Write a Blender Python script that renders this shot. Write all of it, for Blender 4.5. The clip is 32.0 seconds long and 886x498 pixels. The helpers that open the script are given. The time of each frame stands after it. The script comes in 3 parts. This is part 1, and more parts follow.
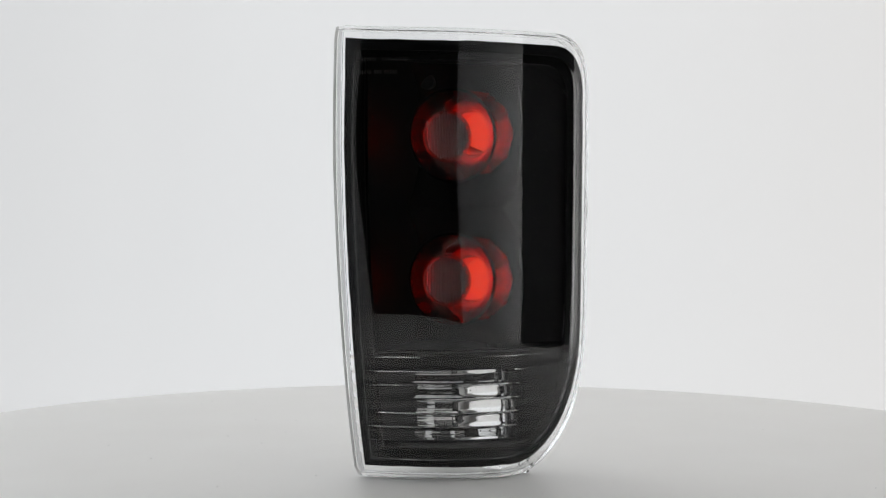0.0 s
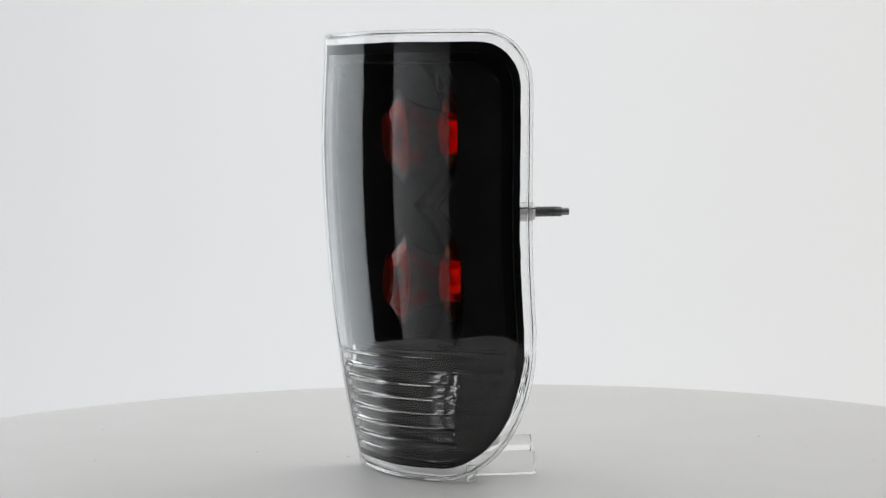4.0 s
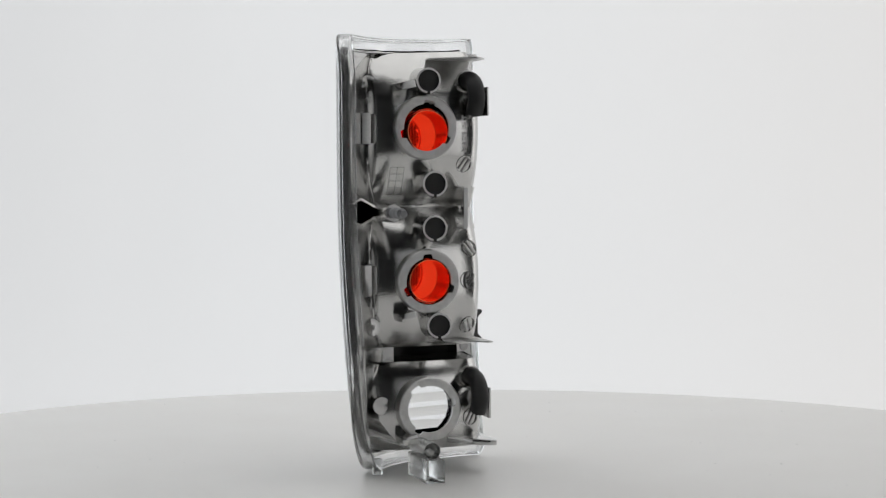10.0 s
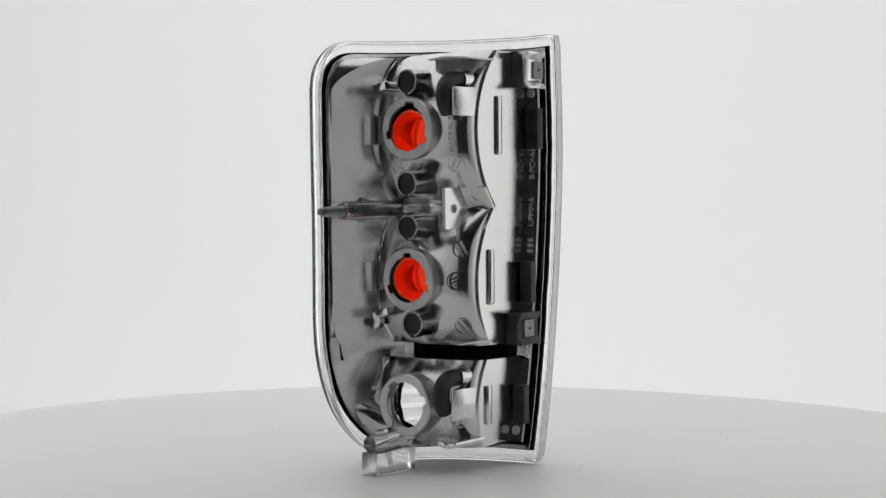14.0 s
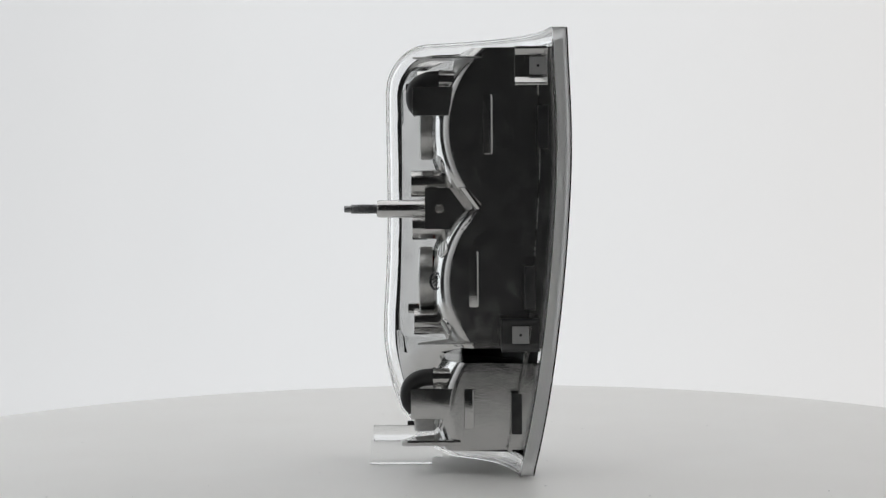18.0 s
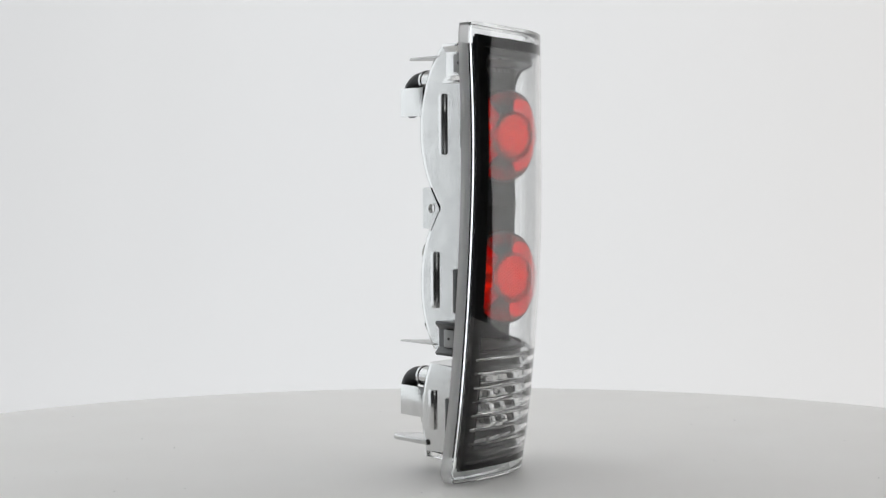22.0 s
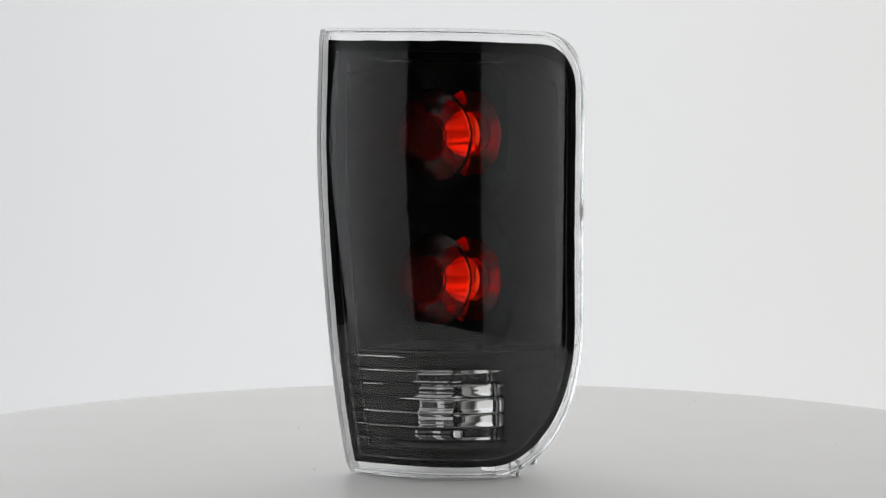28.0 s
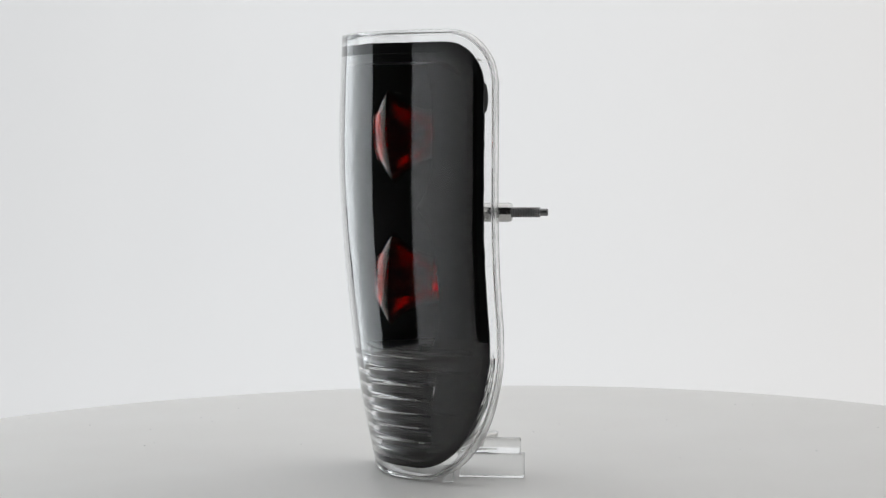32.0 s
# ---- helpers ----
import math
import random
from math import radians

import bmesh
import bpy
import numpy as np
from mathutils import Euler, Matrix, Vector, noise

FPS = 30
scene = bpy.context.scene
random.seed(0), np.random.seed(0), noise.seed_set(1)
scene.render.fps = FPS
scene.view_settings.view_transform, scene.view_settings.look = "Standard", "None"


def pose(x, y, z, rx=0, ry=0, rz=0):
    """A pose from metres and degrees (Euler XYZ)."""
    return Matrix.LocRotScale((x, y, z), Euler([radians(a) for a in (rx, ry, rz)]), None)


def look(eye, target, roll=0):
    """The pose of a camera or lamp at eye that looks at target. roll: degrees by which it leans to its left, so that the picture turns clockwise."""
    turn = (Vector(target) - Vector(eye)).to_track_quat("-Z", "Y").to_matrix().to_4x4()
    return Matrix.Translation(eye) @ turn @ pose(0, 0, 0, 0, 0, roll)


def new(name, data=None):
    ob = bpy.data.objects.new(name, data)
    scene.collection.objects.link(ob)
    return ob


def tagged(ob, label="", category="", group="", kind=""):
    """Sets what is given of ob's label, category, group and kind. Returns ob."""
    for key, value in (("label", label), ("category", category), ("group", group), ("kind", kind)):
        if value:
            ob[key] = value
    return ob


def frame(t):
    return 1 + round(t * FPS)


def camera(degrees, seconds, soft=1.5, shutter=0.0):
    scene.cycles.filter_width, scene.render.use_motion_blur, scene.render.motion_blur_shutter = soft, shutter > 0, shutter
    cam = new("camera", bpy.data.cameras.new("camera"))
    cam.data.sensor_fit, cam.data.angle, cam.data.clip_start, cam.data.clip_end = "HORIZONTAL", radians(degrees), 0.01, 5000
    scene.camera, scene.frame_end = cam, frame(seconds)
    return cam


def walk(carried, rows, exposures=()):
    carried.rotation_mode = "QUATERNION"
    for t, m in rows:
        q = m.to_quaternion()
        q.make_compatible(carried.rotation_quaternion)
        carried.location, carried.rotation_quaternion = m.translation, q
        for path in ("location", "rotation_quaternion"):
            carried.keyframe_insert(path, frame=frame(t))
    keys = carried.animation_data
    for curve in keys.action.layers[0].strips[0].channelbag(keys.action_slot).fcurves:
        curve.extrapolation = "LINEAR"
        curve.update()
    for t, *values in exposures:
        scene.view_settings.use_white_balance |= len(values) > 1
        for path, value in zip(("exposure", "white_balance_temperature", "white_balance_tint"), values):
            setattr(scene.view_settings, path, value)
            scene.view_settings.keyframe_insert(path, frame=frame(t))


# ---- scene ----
cam = camera(26.96, 32.0, soft=1.3)
EYE = (0.0, -1.53, 0.2525)
AIM = (-0.002507, -0.53, 0.20745)
walk(cam, [(0.0, look(EYE, AIM, -0.29)), (32.0, look(EYE, AIM, -0.29))], exposures=[(0.0, 0.0), (32.0, 0.0)])

# ---- world and light ----
world = bpy.data.worlds.new("studio")
scene.world = world
world.use_nodes = True
world.node_tree.nodes["Background"].inputs["Color"].default_value = (0.9, 0.95, 1.0, 1)
world.node_tree.nodes["Background"].inputs["Strength"].default_value = 0.02

PAPER_GLOW = 0.585
SOFT_LEFT, SOFT_RIGHT, SOFT_TOP, SIDE_BANK = 0.54, 0.56, 0.72, 1.08


# ---- materials ----
def mat(name, color, rough=0.5, metal=0.0, noise_scale=0.0, color2=None, rough2=None, bump=0.0, bump_scale=200.0, **more):
    m = bpy.data.materials.new(name)
    m.use_nodes = True
    nt = m.node_tree
    b = nt.nodes["Principled BSDF"]
    b.inputs["Base Color"].default_value = (*color, 1)
    b.inputs["Roughness"].default_value = rough
    b.inputs["Metallic"].default_value = metal
    for k, v in more.items():
        b.inputs[k].default_value = v
    tc = nt.nodes.new("ShaderNodeTexCoord")
    if noise_scale:
        n = nt.nodes.new("ShaderNodeTexNoise")
        n.inputs["Scale"].default_value = noise_scale
        n.inputs["Detail"].default_value = 6
        nt.links.new(tc.outputs["Object"], n.inputs["Vector"])
        ramp = nt.nodes.new("ShaderNodeMapRange")
        ramp.inputs[1].default_value, ramp.inputs[2].default_value = 0.35, 0.68
        nt.links.new(n.outputs["Fac"], ramp.inputs[0])
        if color2:
            mix = nt.nodes.new("ShaderNodeMix")
            mix.data_type = "RGBA"
            mix.inputs[6].default_value, mix.inputs[7].default_value = (*color, 1), (*color2, 1)
            nt.links.new(ramp.outputs[0], mix.inputs[0])
            nt.links.new(mix.outputs[2], b.inputs["Base Color"])
        if rough2 is not None:
            r = nt.nodes.new("ShaderNodeMapRange")
            r.inputs[3].default_value, r.inputs[4].default_value = rough, rough2
            nt.links.new(ramp.outputs[0], r.inputs[0])
            nt.links.new(r.outputs[0], b.inputs["Roughness"])
    if bump:
        n2 = nt.nodes.new("ShaderNodeTexNoise")
        n2.inputs["Scale"].default_value = bump_scale
        n2.inputs["Detail"].default_value = 4
        nt.links.new(tc.outputs["Object"], n2.inputs["Vector"])
        bp = nt.nodes.new("ShaderNodeBump")
        bp.inputs["Strength"].default_value = bump
        bp.inputs["Distance"].default_value = 0.0006
        nt.links.new(n2.outputs["Fac"], bp.inputs["Height"])
        nt.links.new(bp.outputs["Normal"], b.inputs["Normal"])
    return m


def glow(name, color, strength, fall=0.0):
    """A lamp's diffuser; fall: how much weaker it glows at its local left edge."""
    m = bpy.data.materials.new(name)
    m.use_nodes = True
    b = m.node_tree.nodes["Principled BSDF"]
    b.inputs["Base Color"].default_value = (0.8, 0.8, 0.8, 1)
    b.inputs["Emission Color"].default_value = (*color, 1)
    b.inputs["Emission Strength"].default_value = strength
    if fall:
        nt = m.node_tree
        tc, sep, rng = nt.nodes.new("ShaderNodeTexCoord"), nt.nodes.new("ShaderNodeSeparateXYZ"), nt.nodes.new("ShaderNodeMapRange")
        rng.interpolation_type = "SMOOTHSTEP"
        rng.inputs[1].default_value, rng.inputs[2].default_value = (0.40, 1.05) if fall > 0 else (-0.05, 0.65)
        rng.inputs[3].default_value, rng.inputs[4].default_value = (strength * (1 - abs(fall)), strength) if fall > 0 else (strength, strength * (1 - abs(fall)))
        nt.links.new(tc.outputs["Generated"], sep.inputs[0])
        nt.links.new(sep.outputs[0], rng.inputs[0])
        nt.links.new(rng.outputs[0], b.inputs["Emission Strength"])
    return m


CLEAR = mat("clear_acrylic", (0.98, 0.985, 0.985), 0.015, **{"Transmission Weight": 1.0, "IOR": 1.45})
STAND = mat("stand_acrylic", (0.97, 0.975, 0.975), 0.14, **{"Transmission Weight": 1.0, "IOR": 1.28})
FROST = mat("frosted_acrylic", (0.97, 0.972, 0.972), 0.20, **{"Transmission Weight": 0.9, "IOR": 1.42})
MILK = mat("milky_acrylic", (0.97, 0.972, 0.972), 0.30, **{"Transmission Weight": 0.4, "IOR": 1.42})
RED = mat("red_acrylic", (1.0, 0.045, 0.012), 0.04, **{"Transmission Weight": 1.0, "IOR": 1.36})
RED_MIRROR = mat("red_tinted_mirror", (0.97, 0.30, 0.14), 0.20, 1.0, 60.0, (0.95, 0.28, 0.12), 0.27)
CAP = mat("red_reflex_cap", (0.78, 0.020, 0.006), 0.03, **{"Transmission Weight": 1.0, "IOR": 1.62})
CHROME = mat("vacuum_chrome", (0.56, 0.556, 0.548), 0.12, 1.0, 70.0, (0.62, 0.616, 0.608), 0.24, bump=0.10, bump_scale=700)
CHROME_DULL = mat("dull_chrome", (0.52, 0.517, 0.51), 0.34, 1.0, 160.0, (0.64, 0.636, 0.63), 0.45, bump=0.3, bump_scale=700)
BRIGHT = mat("bright_reflector", (0.93, 0.93, 0.93), 0.04, 1.0, 40.0, (0.88, 0.885, 0.885), 0.07)
BLACK = mat("satin_black_plastic", (0.004, 0.004, 0.0043), 0.30, 0.0, 30.0, (0.006, 0.006, 0.0063), 0.38, **{"Specular IOR Level": 0.10})
DARK = mat("dark_plastic", (0.02, 0.02, 0.021), 0.32, 0.0, 50.0, (0.045, 0.045, 0.045), 0.45, bump=0.15, bump_scale=500)
DEEP = mat("deep_black_plastic", (0.002, 0.002, 0.0021), 0.4, 0.0, 40.0, (0.003, 0.003, 0.003), 0.5, **{"Specular IOR Level": 0.04})
SEAL = mat("black_sealant", (0.004, 0.004, 0.0045), 0.55, 0.0, 90.0, (0.008, 0.008, 0.008), 0.65, bump=0.4, bump_scale=300, **{"Specular IOR Level": 0.1})
RUBBER = mat("black_rubber", (0.01, 0.01, 0.011), 0.5, 0.0, 80.0, (0.02, 0.02, 0.02), 0.6, bump=0.2, bump_scale=600)
STEEL = mat("grey_zinc", (0.28, 0.285, 0.29), 0.4, 1.0, 90.0, (0.2, 0.2, 0.21), 0.5, bump=0.2, bump_scale=900)
PALE = mat("pale_grey_plastic", (0.40, 0.40, 0.395), 0.4, 0.0, 70.0, (0.32, 0.32, 0.32), 0.5)
TABLE = mat("white_tabletop", (0.77, 0.76, 0.742), 0.38, 0.0, 9.0, (0.80, 0.793, 0.778), 0.46, bump=0.05, bump_scale=90)
PAPER = mat("white_paper", (0.36, 0.363, 0.366), 0.85, 0.0, 1.2, (0.38, 0.38, 0.378), 0.9, bump=0.05, bump_scale=300)
def paper_glow(m):
    """Tints the glow added to the sheet: cool on one side, warm on the other."""
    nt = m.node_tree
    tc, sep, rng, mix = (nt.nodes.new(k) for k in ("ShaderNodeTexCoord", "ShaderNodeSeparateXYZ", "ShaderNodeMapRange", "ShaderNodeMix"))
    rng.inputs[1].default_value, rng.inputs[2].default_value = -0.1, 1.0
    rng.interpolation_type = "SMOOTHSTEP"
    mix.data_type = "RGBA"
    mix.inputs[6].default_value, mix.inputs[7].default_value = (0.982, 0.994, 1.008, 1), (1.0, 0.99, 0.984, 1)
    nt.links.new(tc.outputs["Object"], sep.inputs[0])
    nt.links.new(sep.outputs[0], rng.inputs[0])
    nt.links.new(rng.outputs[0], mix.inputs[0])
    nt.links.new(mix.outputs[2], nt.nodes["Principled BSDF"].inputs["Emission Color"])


paper_glow(PAPER)
# Glow added to the paper itself, so it stays evenly bright to its sides.
PAPER.node_tree.nodes["Principled BSDF"].inputs["Emission Strength"].default_value = PAPER_GLOW
ROOM = mat("dark_wall", (0.04, 0.04, 0.04), 0.8, 0.0, 2.0, (0.055, 0.055, 0.055), 0.9, bump=0.1, bump_scale=60)
FLOORM = mat("dark_floor", (0.06, 0.058, 0.055), 0.6, 0.0, 3.0, (0.09, 0.085, 0.08), 0.75, bump=0.1, bump_scale=80)
INK = mat("raised_grey_letters", (0.6, 0.6, 0.6), 0.45, 0.2, 80.0, (0.42, 0.42, 0.42), 0.45)
FAINT = mat("faint_moulding", (0.022, 0.022, 0.022), 0.4, 0.0, 80.0, (0.034, 0.034, 0.034), 0.5)
GLOW_L = glow("left_diffuser", (0.93, 0.97, 1.0), SOFT_LEFT, -0.95)
GLOW_R = glow("right_diffuser", (1.0, 0.985, 0.96), SOFT_RIGHT, 0.97)
GLOW_WL = glow("cool_bank", (0.90, 0.96, 1.0), SIDE_BANK)
GLOW_WR = glow("warm_bank", (1.0, 0.985, 0.97), SIDE_BANK * 1.1, -0.8)
GLOW_T = glow("top_diffuser", (1.0, 0.995, 0.98), SOFT_TOP)


# ---- mesh helpers ----
def link_mesh(name, bm, material, smooth=True):
    bmesh.ops.recalc_face_normals(bm, faces=bm.faces[:])
    me = bpy.data.meshes.new(name)
    bm.to_mesh(me)
    bm.free()
    me.materials.append(material)
    if smooth:
        me.shade_smooth()
        me.set_sharp_from_angle(angle=radians(38))
    return new(name, me)


def part(name, bm, material, parent, label="", smooth=True):
    ob = link_mesh(name, bm, material, smooth)
    ob.parent = parent
    return tagged(ob, label)


def box_bm(x0, x1, y0, y1, z0, z1, bevel=0.0, segs=2):
    bm = bmesh.new()
    bmesh.ops.create_cube(bm, size=1, matrix=Matrix.Translation(((x0 + x1) / 2, (y0 + y1) / 2, (z0 + z1) / 2)) @ Matrix.Diagonal((x1 - x0, y1 - y0, z1 - z0, 1)))
    if bevel:
        bmesh.ops.bevel(bm, geom=bm.edges[:], offset=bevel, segments=segs, affect="EDGES", profile=0.6)
    return bm


def moved(bm, m):
    bmesh.ops.transform(bm, matrix=m, verts=bm.verts[:])
    return bm


def lathe(profile, n=40, closed=True):
    """Profile of (radius, y) turned round the y axis."""
    bm = bmesh.new()
    rings = []
    for r, y in profile:
        if r < 1e-6:
            rings.append([bm.verts.new((0, y, 0))])
        else:
            rings.append([bm.verts.new((r * math.cos(2 * math.pi * i / n), y, r * math.sin(2 * math.pi * i / n))) for i in range(n)])
    pairs = list(zip(rings, rings[1:]))
    if closed:
        pairs.append((rings[-1], rings[0]))
    for a, b in pairs:
        if len(a) == 1 and len(b) == 1:
            continue
        for i in range(n):
            j = (i + 1) % n
            f = [a[i % len(a)], a[j % len(a)], b[j % len(b)], b[i % len(b)]]
            f = list(dict.fromkeys(f))
            if len(f) > 2:
                bm.faces.new(f)
    return bm


def tube(points, radius, n=14, steps=8):
    """A round bar along a smooth line through points."""
    pts = [Vector(p) for p in points]
    path = []
    for i in range(len(pts) - 1):
        p0, p1, p2, p3 = pts[max(i - 1, 0)], pts[i], pts[i + 1], pts[min(i + 2, len(pts) - 1)]
        for k in range(steps):
            t = k / steps
            path.append(0.5 * (2 * p1 + (p2 - p0) * t + (2 * p0 - 5 * p1 + 4 * p2 - p3) * t * t + (3 * p1 - p0 - 3 * p2 + p3) * t ** 3))
    path.append(pts[-1])
    bm = bmesh.new()
    rings = []
    ref = Vector((0.31, 0.2, 0.93))
    for i, p in enumerate(path):
        d = (path[min(i + 1, len(path) - 1)] - path[max(i - 1, 0)]).normalized()
        u = d.cross(ref).normalized()
        v = d.cross(u)
        r = radius(i / (len(path) - 1)) if callable(radius) else radius
        rings.append([bm.verts.new(p + r * (math.cos(2 * math.pi * k / n) * u + math.sin(2 * math.pi * k / n) * v)) for k in range(n)])
    for a, b in zip(rings, rings[1:]):
        for k in range(n):
            bm.faces.new((a[k], a[(k + 1) % n], b[(k + 1) % n], b[k]))
    bm.faces.new(rings[0])
    bm.faces.new(rings[-1][::-1])
    return bm


def prism(outline, a, b, axis="x"):
    """A flat outline of (p, q) pairs pulled from a to b along an axis: x takes (y, z), y takes (x, z), z takes (x, y)."""
    put = {"x": lambda p, q, h: (h, p, q), "y": lambda p, q, h: (p, h, q), "z": lambda p, q, h: (p, q, h)}[axis]
    bm = bmesh.new()
    lo = [bm.verts.new(put(p, q, a)) for p, q in outline]
    hi = [bm.verts.new(put(p, q, b)) for p, q in outline]
    bm.faces.new(lo)
    bm.faces.new(hi[::-1])
    for i in range(len(lo)):
        j = (i + 1) % len(lo)
        bm.faces.new((lo[i], lo[j], hi[j], hi[i]))
    return bm


def soft(bm, offset, segs=2):
    bmesh.ops.recalc_face_normals(bm, faces=bm.faces[:])
    bmesh.ops.bevel(bm, geom=bm.edges[:], offset=offset, segments=segs, affect="EDGES", profile=0.6)
    return bm


def smoothstep(a, b, x):
    t = min(1.0, max(0.0, (x - a) / (b - a)))
    return t * t * (3 - 2 * t)


# ---- the lens's form ----
PLAN = [(-0.0497, -0.0962), (-0.0300, -0.0932), (-0.0090, -0.0880), (0.0134, -0.0800), (0.0368, -0.0686), (0.0591, -0.0492), (0.0774, -0.0250), (0.0922, 0.0045), (0.1018, 0.0300), (0.1050, 0.0527)]


def smooth_line(pts, n):
    out = []
    p = [np.array(q, float) for q in pts]
    p = [2 * p[0] - p[1]] + p + [2 * p[-1] - p[-2]]
    for i in range(1, len(p) - 2):
        for k in range(n):
            t = k / n
            out.append(0.5 * (2 * p[i] + (p[i + 1] - p[i - 1]) * t + (2 * p[i - 1] - 5 * p[i] + 4 * p[i + 1] - p[i + 2]) * t * t + (3 * p[i] - p[i - 1] - 3 * p[i + 1] + p[i + 2]) * t ** 3))
    out.append(p[-2])
    return np.array(out)


LINE = smooth_line(PLAN, 12)
ARC = np.concatenate([[0], np.cumsum(np.hypot(*np.diff(LINE, axis=0).T))])
LENGTH = ARC[-1]


def lens_at(a, z):
    """A point of the lens's outer face: a metres along its plan from the straight edge, at height z; and the plan's outward direction."""
    x, y = np.interp(a, ARC, LINE[:, 0]), np.interp(a, ARC, LINE[:, 1])
    e = 0.004
    dx = np.interp(a + e, ARC, LINE[:, 0]) - np.interp(a - e, ARC, LINE[:, 0])
    dy = np.interp(a + e, ARC, LINE[:, 1]) - np.interp(a - e, ARC, LINE[:, 1])
    d = math.hypot(dx, dy)
    k = max(0.0, (0.32 - z) / 0.32) ** 3.0
    s = a / LENGTH
    x += k * (-0.0176) * s * s
    y += k * (0.0279 * (1 - s) + 0.0137 * s)
    y -= 0.0042 * (1 - s) ** 2 * math.exp(-((z - 0.275) / 0.07) ** 2) + 0.0016 * math.exp(-((z - 0.19) / 0.07) ** 2)
    return Vector((x, y, z)), Vector((dy / d, -dx / d, 0))


def z_span(a, inset):
    """Lowest and highest z of the lens's outline at a, drawn in by inset."""
    s1, top, low = LENGTH - inset, 0.3625 - 0.005 * a / LENGTH + 0.003 * math.exp(-a / 0.018) - inset, 0.0012 + inset
    ra, rz = 0.0976 - inset, 0.1218 - inset
    q = max(0.0, (a - (s1 - ra)) / ra)
    lo = low + rz * (1 - math.sqrt(max(0.0, 1 - q * q)))
    rt = 0.0385 - inset * 0.5
    q = max(0.0, (a - (s1 - rt)) / rt)
    hi = top - rt * (1 - math.sqrt(max(0.0, 1 - q * q)))
    return lo, hi


def lens_grid(inset, depth, na, zs, a_end=None, wave=None):
    """Columns of points over the lens's outline, depth metres behind its outer face."""
    cols = []
    a0, a1 = inset, LENGTH - inset if a_end is None else a_end
    for i in range(na + 1):
        t = i / na
        a = a0 + (a1 - a0) * (0.35 * t + 0.65 * math.sin(t * math.pi / 2)) if a_end is None else a0 + (a1 - a0) * t
        lo, hi = z_span(a, inset)
        col = []
        for f in zs:
            z = lo + (hi - lo) * f
            p, n = lens_at(a, z)
            d = depth + (wave(a, z) if wave else 0.0)
            col.append(p - n * d)
        cols.append(col)
    return cols


def loop_of(cols):
    na, nz = len(cols) - 1, len(cols[0]) - 1
    return [(i, 0) for i in range(na)] + [(na, j) for j in range(nz)] + [(na - i, nz) for i in range(na)] + [(0, nz - j) for j in range(nz)]


def skin(outer, inner, rim=()):
    """A closed sheet between two grids of points. rim: rings (out, back) that carry the edge on from the outer grid to the inner one."""
    bm = bmesh.new()
    vo = [[bm.verts.new(p) for p in c] for c in outer]
    vi = [[bm.verts.new(p) for p in c] for c in inner]
    for g, flip in ((vo, False), (vi, True)):
        for c, d in zip(g, g[1:]):
            for j in range(len(c) - 1):
                f = (c[j], d[j], d[j + 1], c[j + 1])
                bm.faces.new(f[::-1] if flip else f)
    ring = loop_of(outer)
    n = len(ring)
    rings = [[vo[i][j] for i, j in ring]]
    if rim:
        pts = [Vector(outer[i][j]) for i, j in ring]
        back = [(Vector(inner[i][j]) - Vector(outer[i][j])).normalized() for i, j in ring]
        mid = sum(pts, Vector()) / n
        outd = []
        for k in range(n):
            t = (pts[(k + 2) % n] - pts[k - 2]).normalized()
            o = t.cross(back[k]).normalized()
            i, j = ring[k]
            ci, cj = min(max(i, 2), len(outer) - 3), min(max(j, 2), len(outer[0]) - 3)
            if o.dot(pts[k] - Vector(outer[ci][cj])) < 0:
                o = -o
            outd.append(o)
        for out, dep in rim:
            rings.append([bm.verts.new(pts[k] + outd[k] * out + back[k] * dep) for k in range(n)])
    rings.append([vi[i][j] for i, j in ring])
    for a, b in zip(rings, rings[1:]):
        for k in range(n):
            f = bm.faces.new((a[k], b[k], b[(k + 1) % n], a[(k + 1) % n]))
            f.material_index = 0 if not rim else 2 if rings.index(a) in (3, 4) and a[k].co.x < -0.035 else 1 if (rings.index(a) in (3, 4) or (rings.index(a) in (1, 2) and a[k].co.x > -0.02)) else 0
    return bm


# ---- the studio ----
def wall(name, x0, x1, y0, y1, z0, z1, material, label):
    return tagged(link_mesh(name, box_bm(x0, x1, y0, y1, z0, z1), material, False), label, name.split("_")[0], kind="structure")


wall("floor", -3.2, 3.2, -3.2, 3.2, -0.95, -0.85, FLOORM, "dark grey studio floor")
wall("wall_north", -3.2, 3.2, 3.0, 3.1, -0.85, 2.4, ROOM, "dark painted studio wall behind the backdrop")
wall("wall_south", -3.2, 3.2, -3.1, -3.0, -0.85, 2.4, ROOM, "dark painted studio wall")
wall("wall_west", -3.1, -3.0, -3.0, 3.0, -0.85, 2.4, ROOM, "dark painted studio wall")
wall("wall_east", 3.0, 3.1, -3.0, 3.0, -0.85, 2.4, ROOM, "dark painted studio wall")
wall("ceiling", -3.1, 3.1, -3.1, 3.1, 2.4, 2.5, ROOM, "dark painted studio ceiling")


